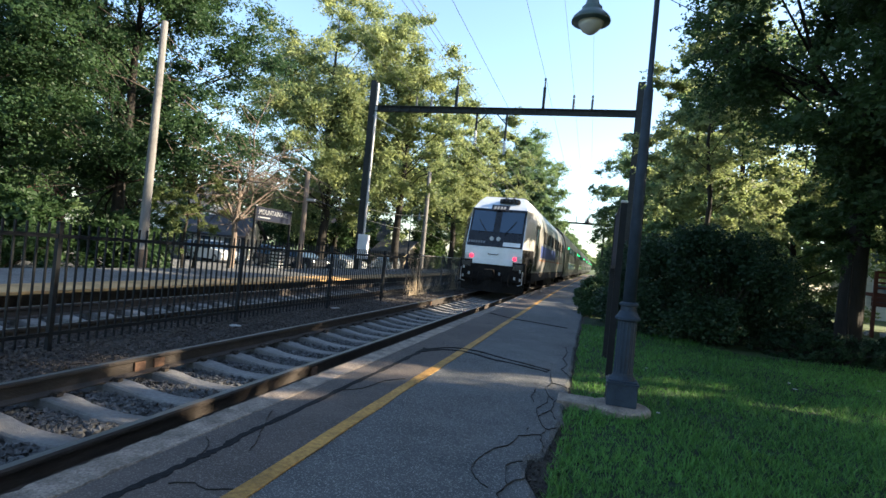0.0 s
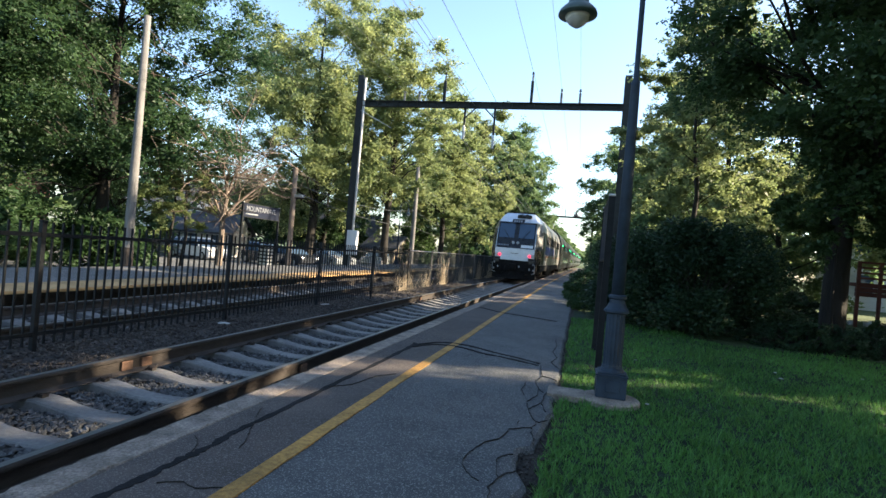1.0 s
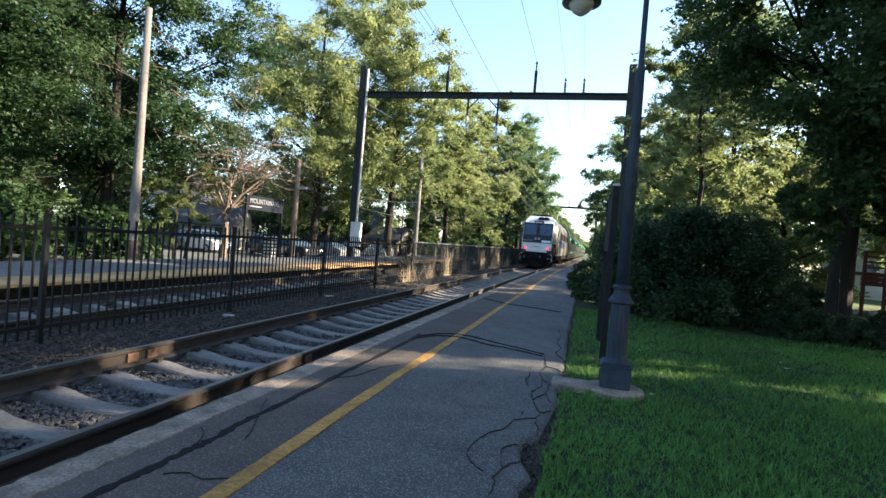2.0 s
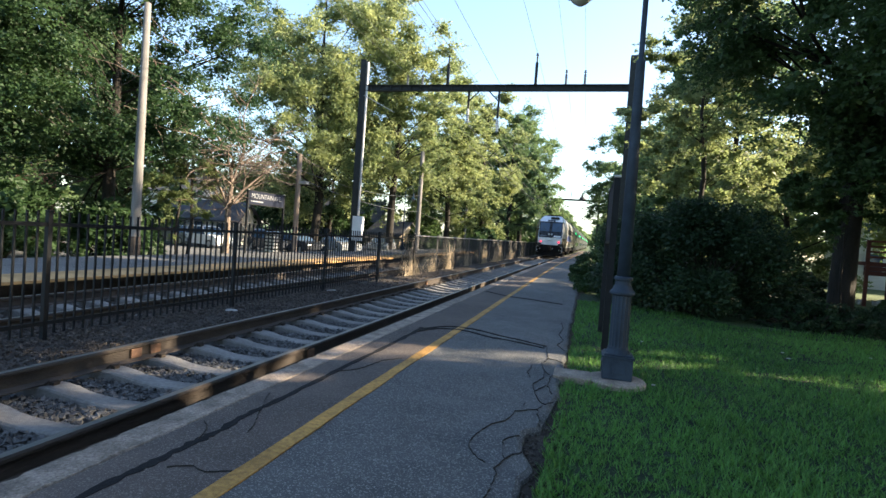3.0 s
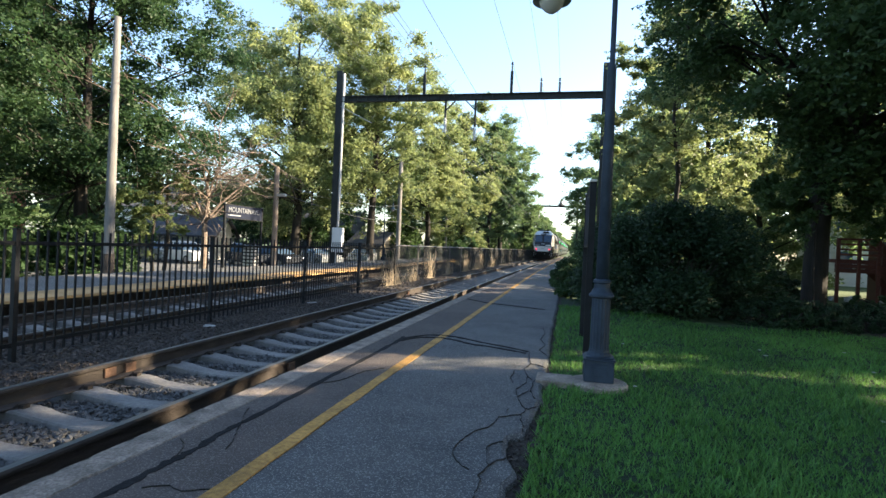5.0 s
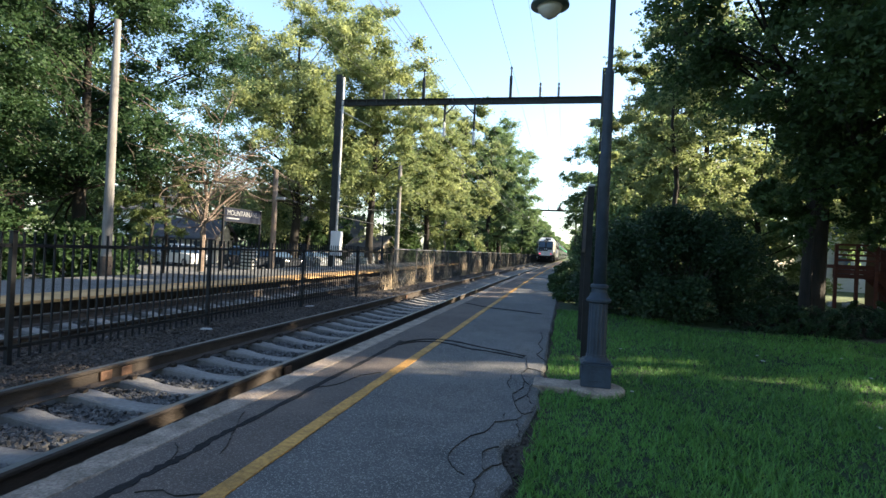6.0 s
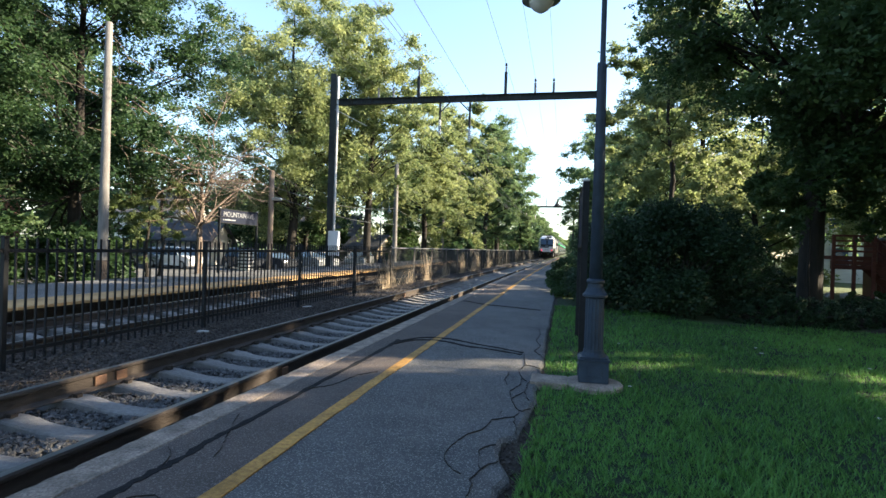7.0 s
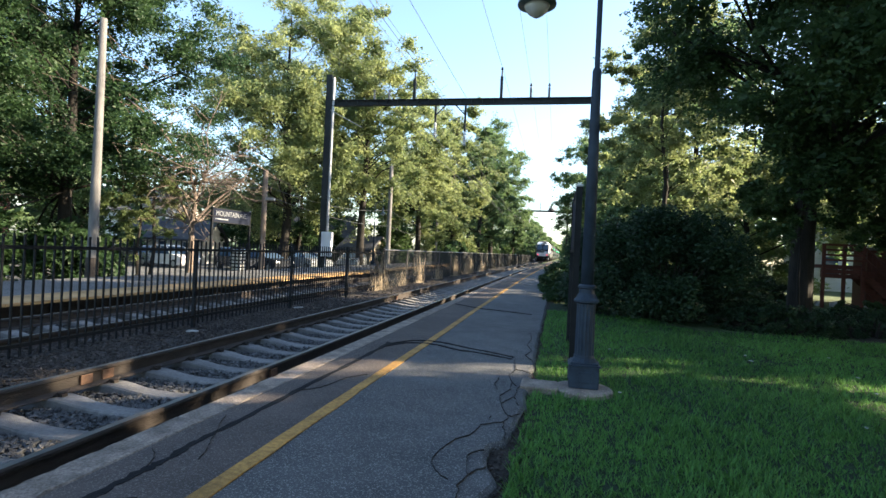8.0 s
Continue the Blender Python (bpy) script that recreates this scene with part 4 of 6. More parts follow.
# those nearest the lawn and garden are unseen, added to shape the sunlight
for i, (x, y, h, r) in enumerate(((17, 22, 7, 3.5), (22.5, 24.5, 8, 4), (16.5, 18.6, 7, 3.4), (21, 20, 8, 4), (17, 25.5, 8, 3.6), (15, 37, 13, 5), (19, 46, 14, 5.5), (14, 50, 10, 5), (18.5, 16.6, 14, 5.0), (15.6, 13.4, 8.5, 2.8), (16, 4.6, 14, 5.5), (15, -9, 14, 6), (12, -18, 14, 6), (24, 6, 15, 6), (13, 66, 12, 5), (12, 84, 12, 5))):
    tree("garden tree behind the lawn, some added only for shade", (x, y, -0.2), h, r, 1.0, 0.3, 5200, 0.29, M_LEAF_C, 80 + i, 100, group="garden trees")
for i, (x, y, h, r) in enumerate(((5.2, 36, 12, 2.6), (5.6, 49, 12.5, 2.8), (5.2, 63.5, 13, 3.0), (5.6, 84, 14, 3.4), (6.0, 94, 13, 3.4), (6.6, 120, 14, 4), (7.0, 134, 14, 4), (8.5, 190, 14, 6), (9.5, 240, 14, 8), (-9.5, 225, 14, 8), (5.5, 330, 10, 9), (-8, 300, 12, 9))):
    tree("leafy tree in the row beside the line", (x, y, -0.2), h, r, 0.3, 0.18, 4800, 0.19 + 0.0017 * y, M_LEAF_C, 200 + i, 90, group="trees along the line")
shrub("dark growth at the garden edge", (9.8, 18.4, -0.15), 2.4, 0.8, 0.5, 9000, 0.045, M_LEAF_D, 105, clumps=60)
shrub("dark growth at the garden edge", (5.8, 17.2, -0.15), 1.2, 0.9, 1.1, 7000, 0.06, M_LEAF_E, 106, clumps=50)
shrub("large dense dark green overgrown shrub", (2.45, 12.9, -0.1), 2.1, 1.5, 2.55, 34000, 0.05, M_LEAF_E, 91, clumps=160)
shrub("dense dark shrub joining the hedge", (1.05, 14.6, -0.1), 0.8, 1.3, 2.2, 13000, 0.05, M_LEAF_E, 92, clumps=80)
shrub("rounded green shrub at the platform edge", (0.15, 16.6, -0.1), 0.62, 1.6, 1.15, 9000, 0.05, M_LEAF_A, 93, clumps=60)
shrub("green scrub beside the platform", (1.1, 21.5, -0.1), 0.9, 3.0, 1.9, 9000, 0.07, M_LEAF_C, 94, clumps=60)
shrub("green scrub beside the platform", (1.6, 29.0, -0.1), 1.2, 4.0, 2.6, 9000, 0.09, M_LEAF_A, 95, clumps=60)
shrub("tangled scrub under the trees", (4.5, 21.0, -0.1), 2.6, 2.0, 2.8, 14000, 0.08, M_LEAF_C, 96, clumps=80)
shrub("tangled scrub under the trees", (8.0, 27.0, -0.1), 4.0, 2.0, 3.0, 12000, 0.10, M_LEAF_C, 101, clumps=80)
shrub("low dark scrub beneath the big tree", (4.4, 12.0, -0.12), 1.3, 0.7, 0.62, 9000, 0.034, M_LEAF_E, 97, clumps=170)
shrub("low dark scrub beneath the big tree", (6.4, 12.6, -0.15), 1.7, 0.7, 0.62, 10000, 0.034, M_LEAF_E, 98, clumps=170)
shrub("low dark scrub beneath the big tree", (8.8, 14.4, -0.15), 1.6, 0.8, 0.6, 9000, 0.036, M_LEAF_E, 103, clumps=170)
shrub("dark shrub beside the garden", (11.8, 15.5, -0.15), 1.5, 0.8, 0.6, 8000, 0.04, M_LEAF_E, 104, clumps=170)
shrub("scrub far along the line", (2.4, 46.0, -0.1), 1.6, 10.0, 3.2, 9000, 0.13, M_LEAF_A, 99, clumps=70)
shrub("scrub far along the line", (3.4, 78.0, -0.1), 1.8, 18.0, 5.0, 9000, 0.2, M_LEAF_A, 102, clumps=70)


# ---- railway furniture ----
FENCE_X, FENCE_Z = -5.9, -0.22


def picket_fence():
    """Black steel panels: posts with caps, two rails, square pickets."""
    t = thing("fence", "black steel picket fence between the tracks", "fence", (FENCE_X, 0, FENCE_Z))
    step, n = 3.37, 27
    bm = bmesh.new()
    box(bm, -0.027, 0.027, -0.027, 0.027, -0.06, 1.43)
    box(bm, -0.033, 0.033, -0.033, 0.033, 1.43, 1.45, 0.006)
    post = part("post", bm, M_BLACK, t)
    bm = bmesh.new()
    box(bm, -0.010, 0.010, -0.010, 0.010, 0.03, 1.435)
    picket = part("picket", bm, M_BLACK, t)
    first = True
    for i in range(-2, 5):
        y = 4.74 + i * step
        o = post if i == -2 else new("post", post.data)
        o.parent = t
        o.matrix_basis = pose(0, y, 0, rng.uniform(-0.4, 0.4), 0, 0)
        if i == 4:
            break
        for z in (0.16, 1.285):
            boxed("fence_rail", (-0.018, 0.018, y + 0.027, y + step - 0.027, z - 0.022, z + 0.022), M_BLACK, t)
        for k in range(1, n):
            o = picket if first else new("picket", picket.data)
            first = False
            o.parent = t
            o.matrix_basis = pose(0, y + step * k / n, 0)
    return t


def chain_fence():
    """Wire mesh on steel posts, running on along the line."""
    t = thing("chain_link_fence", "grey chain-link fence with dry vines between the tracks", "fence", (FENCE_X, 0, FENCE_Z))
    y0, y1, top = 18.25, 110.0, 1.42
    bm = bmesh.new()
    lathe(bm, [(0.03, 0), (0.03, top + 0.02), (0.012, top + 0.06)], 8)
    post = part("post", bm, M_PORCELAIN, t)
    for i in range(31):
        o = post if i == 0 else new("post", post.data)
        o.parent = t
        o.matrix_basis = pose(bend(y0 + 3.0 * i), y0 + 3.0 * i, 0)
    bm = bmesh.new()
    tube(bm, [(bend(y), y, top - 0.02) for y in (y0, 24, 30, 36, y1)], 0.02, 6)
    part("top_rail", bm, M_PORCELAIN, t)
    v, f = [], []
    for s in (-1, 1):
        y = y0 - top
        while y < y1:
            a, b, za, zb = y, y + top, (0.04 if s > 0 else top), (top if s > 0 else 0.04)
            if a < y0:
                za = za + (y0 - a) * s
                a = y0
            k = len(v)
            w = 0.0028 + 0.0001 * y
            for yy, zz in ((a, za), (b, zb)):
                o = bend(yy)
                v += [(o - w, yy, zz), (o + w, yy - w, zz), (o + w, yy + w, zz)]
            f += [(k, k + 1, k + 4, k + 3), (k + 1, k + 2, k + 5, k + 4), (k + 2, k, k + 3, k + 5)]
            y += 0.085 if y < 45 else 0.17
    tagged(raw("wire_mesh", v, f, M_STEEL, t), "woven wire mesh", kind="stuff")
    return t


def dry_growth(label, at, ry, h, n, seed):
    """Upright dry stems and vines on the fence."""
    g = np.random.default_rng(seed)
    t = thing("dry_weeds", label, "weeds", at)
    x, y = g.normal(0, 0.09, n), g.normal(0, ry * 0.6, n)
    ht = h * g.uniform(0.12, 1.0, n) ** 1.3 * np.exp(-(y / ry) ** 2 * 0.7)
    w = g.uniform(0.003, 0.008, n)
    dx, dy = g.normal(0, 0.10, n), g.normal(0, 0.16, n)
    v = np.empty((n, 4, 3))
    v[:, 0] = np.stack([x, y - w, 0 * x], 1)
    v[:, 1] = np.stack([x + w, y + w, 0 * x], 1)
    v[:, 2] = np.stack([x + dx * 0.6 + w, y + dy * 0.6 + w, ht * 0.7], 1)
    v[:, 3] = np.stack([x + dx, y + dy, ht], 1)
    tagged(raw("stem", v.reshape(-1, 3), np.arange(4 * n).reshape(n, 4), M_DRY, t), "pale dry stems", kind="stuff")
    m = n // 5
    vv, ff = leaves(np.array([(0, a, b) for a, b in zip(g.normal(0, ry * 0.45, 40), g.uniform(0.1, h, 40))]), 0.16, m, 0.026)
    tagged(raw("leaf", vv, ff, M_DRY, t), kind="stuff")
    return t


picket_fence()
chain_fence()
nrg = np.random.default_rng(5)
for i, (y, ry, h, n) in enumerate(((17.9, 0.8, 1.7, 120), (20.6, 0.6, 0.9, 60), (23.2, 0.6, 1.5, 90), (27.0, 0.9, 1.0, 160), (31.5, 0.7, 1.5, 220), (36.0, 1.8, 1.5, 420), (41.5, 1.4, 1.2, 220))):
    dry_growth("dry straw-coloured weeds grown into the fence", (FENCE_X + bend(y), y, FENCE_Z), ry, h, n, 300 + i)


def lamp_post(at, turn=0, arm=-0.60, top=4.30, kind="near"):
    """Cast base, fluted lower shaft, ring, slim pole and a hanging bell lamp on a bracket."""
    t = thing("street_lamp", "dark blue-grey cast lamp post with a hanging bell lamp", "lamp", at, turn, "platform lamps")
    bm = bmesh.new()
    box(bm, -0.138, 0.138, -0.138, 0.138, 0.0, 0.205, 0.012)
    box(bm, -0.146, 0.146, -0.146, 0.146, 0.205, 0.222, 0.006)
    box(bm, -0.128, 0.128, -0.128, 0.128, 0.222, 0.24, 0.008)
    box(bm, -0.055, 0.075, -0.146, -0.134, 0.06, 0.16, 0.006)
    box(bm, -0.146, -0.134, -0.06, 0.06, 0.06, 0.16, 0.006)
    part("base", bm, M_LAMP, t)
    bm = bmesh.new()
    lathe(bm, [(0.118, 0.24), (0.108, 0.262), (0.098, 0.275), (0.095, 0.30)], 16)
    prof = [(0.090, 0.28), (0.087, 0.8)]
    seg = 32
    rings = [[bm.verts.new((r * (1 - 0.09 * (k % 2)) * math.cos(2 * math.pi * k / seg), r * (1 - 0.09 * (k % 2)) * math.sin(2 * math.pi * k / seg), z)) for k in range(seg)] for r, z in prof]
    for k in range(seg):
        bm.faces.new((rings[0][k], rings[0][(k + 1) % seg], rings[1][(k + 1) % seg], rings[1][k]))
    part("fluted_shaft", bm, M_LAMP, t)
    part("ring", lathe(bmesh.new(), [(0.09, 0.79), (0.118, 0.805), (0.118, 0.825), (0.10, 0.845), (0.075, 0.89), (0.072, 0.93), (0.086, 0.94), (0.086, 0.96), (0.066, 0.975)], 24), M_LAMP, t, smooth=False)
    part("pole", lathe(bmesh.new(), [(0.062, 0.97), (0.053, 2.0), (0.042, 3.0), (0.044, 3.02), (0.026, 3.05), (0.025, top), (0.04, top + 0.02), (0.0, top + 0.1)], 20), M_LAMP, t, smooth=True)
    bm = bmesh.new()
    tube(bm, smoothed([(0, 0, top - 0.05), (arm * 0.25, 0, top + 0.22), (arm * 0.7, 0, top + 0.25), (arm, 0, top + 0.02), (arm, 0, top - 0.2)], 5), 0.02, 8)
    part("bracket", bm, M_LAMP, t, smooth=True)
    z = 3.60
    part("shade", lathe(bmesh.new(), [(0.188, z + 0.085), (0.19, z + 0.10), (0.178, z + 0.13), (0.145, z + 0.165), (0.10, z + 0.205), (0.098, z + 0.235), (0.075, z + 0.245), (0.06, z + 0.30), (0.045, z + 0.36), (0.04, z + 0.52), (0.015, z + 0.54)], 28, (arm, 0, 0)), M_SHADE, t, "grey-green metal bell shade", True)
    part("globe", lathe(bmesh.new(), [(0.012, z - 0.035), (0.03, z - 0.03), (0.075, z + 0.0), (0.11, z + 0.04), (0.125, z + 0.083)], 24, (arm, 0, 0)), M_GLOBE, t, "frosted glass bowl", True)
    return t


def footing():
    t = thing("lamp_footing", "round pale concrete footing with a short path slab", "footing", (0.36, 5.36, -0.07))
    part("disc", lathe(bmesh.new(), [(0.275, 0), (0.275, 0.075), (0.26, 0.09)], 32), M_CONCRETE, t)
    bm = bmesh.new()
    box(bm, -0.58, -0.235, -0.19, 0.15, 0, 0.092, 0.012)
    part("slab", bm, M_CONCRETE, t, "pale concrete slab")
    return t


footing()
lamp_post((0.36, 5.42, 0.02))


def board_on_posts(name, at, length, z0, z1, legs, text, label):
    """A flat station board along y between two square posts."""
    t = thing(name, label, "sign", at)
    for y in (-0.05, length + 0.05):
        bm = bmesh.new()
        box(bm, -0.038, 0.038, y - 0.038, y + 0.038, -0.2, legs)
        part("post", bm, M_BLACK, t)
        bm = bmesh.new()
        box(bm, -0.042, 0.042, y - 0.042, y + 0.042, legs, legs + 0.03, 0.012)
        part("post_cap", bm, M_GALV, t, "pale metal post cap")
    boxed("board", (-0.03, 0.03, 0.0, length, z0, z1), M_SIGNFACE, t, label="dark blue board")
    boxed("frame", (-0.035, 0.035, 0.0, length, z1, z1 + 0.04), M_BLACK, t)
    boxed("frame", (-0.035, 0.035, 0.0, length, z0 - 0.04, z0), M_BLACK, t)
    return t


def lettering(parent, words, size, origin, turn, material):
    cu = bpy.data.curves.new("lettering", "FONT")
    cu.body, cu.size, cu.extrude, cu.align_x = words, size, 0.004, "LEFT"
    tmp = new("lettering_source", cu)
    dg = bpy.context.evaluated_depsgraph_get()
    me = bpy.data.meshes.new_from_object(tmp.evaluated_get(dg))
    bpy.data.objects.remove(tmp)
    me.materials.clear()
    me.materials.append(material)
    ob = new("lettering", me)
    ob.parent = parent
    ob.matrix_basis = pose(*origin, 90, 0, turn)
    ob["label"] = "white station name lettering"
    return ob


s = board_on_posts("station_sign", (-13.05, 18.6, 0.0), 2.5, 1.98, 2.48, 2.52, "", "dark blue station name board on two black posts")
lettering(s, "MOUNTAIN", 0.29, (0.036, 0.13, 2.21), 90, M_LETTER)
lettering(s, "AVE.", 0.29, (0.036, 1.72, 2.21), 90, M_LETTER)
boxed("small_print", (0.031, 0.036, 0.22, 0.95, 2.06, 2.11), M_LETTER, s, label="small pale line of print")
boxed("arrow_mark", (0.031, 0.036, 0.12, 0.17, 2.06, 2.11), M_LETTER, s)
s = board_on_posts("station_sign", (0.30, 6.90, -0.05), 1.5, 1.40, 2.12, 2.16, "", "dark station board on two posts seen almost edge-on")

GY = 28.0


def insulator(bm, x, y, z, h, stem=0.05):
    lathe(bm, [(stem, 0), (stem, h * 0.72), (0.02, h * 0.74), (0.02, h * 0.8), (0.07, h * 0.82), (0.07, h * 0.87), (0.025, h * 0.9), (0.06, h * 0.93), (0.05, h * 0.99), (0.0, h)], 8, (x, y, z))


def h_column(bm, x, y, z0, z1, w, d):
    box(bm, x - w, x + w, y - d, y - d + 0.025, z0, z1)
    box(bm, x - w, x + w, y + d - 0.025, y + d, z0, z1)
    box(bm, x - 0.012, x + 0.012, y - d + 0.025, y + d - 0.025, z0, z1)


def gantry(y, xl=-12.72, xr=1.62, detail=True):
    t = thing("catenary_gantry", "dark steel catenary portal spanning both tracks", "gantry", (0, y, 0), group="catenary gantries")
    for x in (xl, xr):
        bm = bmesh.new()
        h_column(bm, x, 0, -0.25, 10.75, 0.17, 0.15)
        part("column", bm, M_STEEL, t)
    bm = bmesh.new()
    box(bm, xl + 0.17, xr - 0.17, -0.13, 0.13, 9.02, 9.05)
    box(bm, xl + 0.17, xr - 0.17, -0.13, 0.13, 9.31, 9.34)
    box(bm, xl + 0.17, xr - 0.17, -0.012, 0.012, 9.05, 9.31)
    for k in range(24):
        x = xl + 0.5 + k * (xr - xl - 1.0) / 23
        box(bm, x - 0.012, x + 0.012, -0.125, -0.013, 9.051, 9.309)
    part("beam", bm, M_STEEL, t)
    for x, h in ((-3.13, 1.62), (-7.83, 1.6)):
        bm = bmesh.new()
        box(bm, x - 0.07, x + 0.07, -0.07, 0.07, 9.34, 9.34 + h * 0.7)
        insulator(bm, x, 0, 9.34 + h * 0.6, h * 0.4, 0.04)
        part("feeder_bracket", bm, M_STEEL, t)
    for x, h in ((-1.6, 0.76), (-0.67, 0.74), (-10.1, 0.55), (-9.25, 0.55)):
        bm = bmesh.new()
        insulator(bm, x, 0, 9.34, h, 0.06)
        part("insulator", bm, M_PORCELAIN, t)
    for x, z, s in ((-6.60, 7.35, 1), (-4.98, 6.85, -1)):
        bm = bmesh.new()
        box(bm, x - 0.05, x + 0.05, -0.05, 0.05, z + 0.75, 9.02)
        tube(bm, [(x + 0.03 * s, 0, 8.5), (x + 0.55 * s, 0, 9.02)], 0.035, 6)
        part("drop_arm", bm, M_STEEL, t)
        bm = bmesh.new()
        lathe(bm, [(0.03, 0), (0.06, 0.03)] + [(0.06 if k % 2 else 0.09, 0.06 + 0.055 * k) for k in range(11)] + [(0.03, 0.75)], 8, (x, 0, z))
        part("string_insulator", bm, M_PALEINS, t)
    if not detail:
        part("bell_insulator", lathe(bmesh.new(), [(0.55, 0.0), (0.5, 0.12), (0.2, 0.5), (0.08, 1.0), (0.04, 1.3)], 14, (-1.2, 0, 9.34)), M_STEEL, t)
    if detail:
        bm = bmesh.new()
        box(bm, xr - 0.62, xr - 0.17, -0.12, 0.12, 7.86, 8.18, 0.02)
        part("floodlight", bm, M_STEEL, t, "small boxy light on the column")
        bm = bmesh.new()
        tube(bm, [(xl + 0.24, -0.05, 2.0), (xl + 0.24, -0.05, 10.6)], 0.075, 8)
        part("conduit", bm, M_GALV, t, "pale cable conduit up the column")
        bm = bmesh.new()
        box(bm, xl + 0.10, xl + 0.68, -0.5, -0.17, 0.62, 1.98, 0.03)
        part("switch_box", bm, M_WHITE, t, "white equipment cabinet")
        bm = bmesh.new()
        tube(bm, [(xl + 0.3, -0.33, -0.1), (xl + 0.3, -0.33, 0.62)], 0.06, 8)
        part("cabinet_leg", bm, M_GALV, t)
        bm = bmesh.new()
        tube(bm, [(xl + 0.15, -0.16, 8.75), (xl + 2.2, -0.6, 7.7)], 0.02, 6)
        part("stay_rod", bm, M_GALV, t)
    return t


gantry(GY)
gantry(98.0, xl=-12.72, xr=1.75, detail=False)


def wire(points, r, label="thin overhead line wire"):
    bm = bmesh.new()
    tube(bm, points, r, 5)
    return tagged(part("overhead_wire", bm, M_WIRE), label, "wire", group="overhead wires")


def span(x, z, r, sag=0.9):
    """A wire hung from support to support along the line."""
    pts = []
    for a, b in ((-42.0, GY), (GY, 98.0), (98.0, 170.0)):
        for k in range(14):
            u = k / 14
            pts.append((x, a + (b - a) * u, z - 4 * sag * u * (1 - u)))
    pts.append((x, 170.0, z))
    return wire(pts, r)


for x, z, r, sag in ((-3.13, 10.95, 0.009, 0.3), (-7.83, 10.93, 0.010, 0.3), (-1.6, 10.05, 0.006, 0.25), (-0.67, 10.05, 0.006, 0.25),
                     (-4.98, 9.42, 0.010, 0.15), (-6.10, 9.16, 0.011, 0.15), (-6.03, 9.30, 0.008, 0.1), (-10.1, 9.9, 0.007, 0.3), (-9.25, 9.9, 0.007, 0.3)):
    span(x, z, r, sag)
for x, z in ((-6.60, 7.30), (-4.98, 6.80)):
    wire([(x, GY + k * 5.0, z - 0.9 * math.sin(math.pi * k / 14)) for k in range(15)], 0.016)
    wire([(x, GY + k * 5.0, z - 1.0 - 0.04 * k % 0.2) for k in range(15)], 0.012)


def pole(name, at, h, r0, r1, material, label, category="pole"):
    t = thing(name, label, category, at)
    part("shaft", lathe(bmesh.new(), [(r0, -0.3), (r0, 0.0), ((r0 + r1) / 2, h / 2), (r1, h), (r1 * 0.5, h + 0.015)], 14), material, t, smooth=True)
    return t


p = pole("utility_pole", (-13.3, 13.4, 0.0), 7.62, 0.15, 0.094, M_POLE, "tall weathered grey wooden pole with a brown foot")
part("foot_band", lathe(bmesh.new(), [(0.172, -0.05), (0.171, 0.55), (0.166, 0.56)], 14), M_RAILSIDE, p, "brown band at the foot")
p = pole("utility_pole", (-12.95, 22.1, 0.0), 4.5, 0.13, 0.11, M_WOODPOLE, "short brown wooden pole carrying service wires")
bm = bmesh.new()
box(bm, 0.08, 0.5, -0.08, 0.08, 3.15, 3.27, 0.02)
part("lamp_head", bm, M_GALV, p, "small pale lamp head on the pole")
pole("utility_pole", (-13.1, 41.0, 0.0), 7.8, 0.2, 0.16, M_POLE, "grey wooden pole beside the line")
pole("utility_pole", (-13.0, 58.0, 0.0), 4.6, 0.15, 0.13, M_POLE, "grey wooden pole beside the line")
lamp_post((-12.9, 37.0, 0.0), 180, -0.60, 4.3)
lamp_post((-12.9, 80.0, 0.0), 180, -0.60, 4.3)
for a, b, sag in (((-12.95, 22.1, 3.9), (-24, 10, 4.6), 0.5), ((-12.95, 22.1, 3.7), (-26, 12, 4.2), 0.5), ((-12.95, 22.1, 3.4), (-13.1, 41, 3.0), 0.35),
                  ((-12.95, 22.1, 3.8), (-13.1, 41, 4.3), 0.45), ((-13.1, 41, 4.3), (-13.0, 58, 3.6), 0.4), ((-13.1, 41, 3.0), (-13.0, 58, 3.0), 0.4)):
    wire([Vector(a).lerp(Vector(b), k / 10) - Vector((0, 0, 4 * sag * k / 10 * (1 - k / 10))) for k in range(11)], 0.013, "dark service cable hung between poles")


def slatted_bin(at):
    t = thing("litter_bin", "grey slatted litter bin beside the sign", "bin", at)
    boxed("liner", (-0.2, 0.2, -0.2, 0.2, 0.03, 0.92), M_BLACK, t)
    for s in (-1, 1):
        for z in range(6):
            boxed("slat", (-0.25, 0.25, s * 0.235 - 0.012, s * 0.235 + 0.012, 0.08 + 0.15 * z, 0.17 + 0.15 * z), M_GALV, t)
            boxed("slat", (s * 0.235 - 0.012, s * 0.235 + 0.012, -0.22, 0.22, 0.08 + 0.15 * z, 0.17 + 0.15 * z), M_GALV, t)
    boxed("lid", (-0.26, 0.26, -0.26, 0.26, 0.99, 1.06), M_BLACK, t, 0.02)
    return t


slatted_bin((-13.4, 21.0, -0.08))


def litter(name, at, size, seed, label):
    """A crumpled scrap lying on the stones."""
    rg = random.Random(seed)
    bm = bmesh.new()
    bmesh.ops.create_icosphere(bm, subdivisions=2, radius=1.0)
    for v in bm.verts:
        v.co = Vector((v.co.x * size[0], v.co.y * size[1], v.co.z * size[2])) * rg.uniform(0.6, 1.15)
    ob = part(name, bm, M_GALV)
    ob.matrix_basis = pose(*at, 0, 0, rg.uniform(0, 180))
    return tagged(ob, label, "litter")


litter("paper_scrap", (-5.60, 7.68, -0.225), (0.11, 0.04, 0.02), 1, "crumpled white paper scrap on dark ballast")
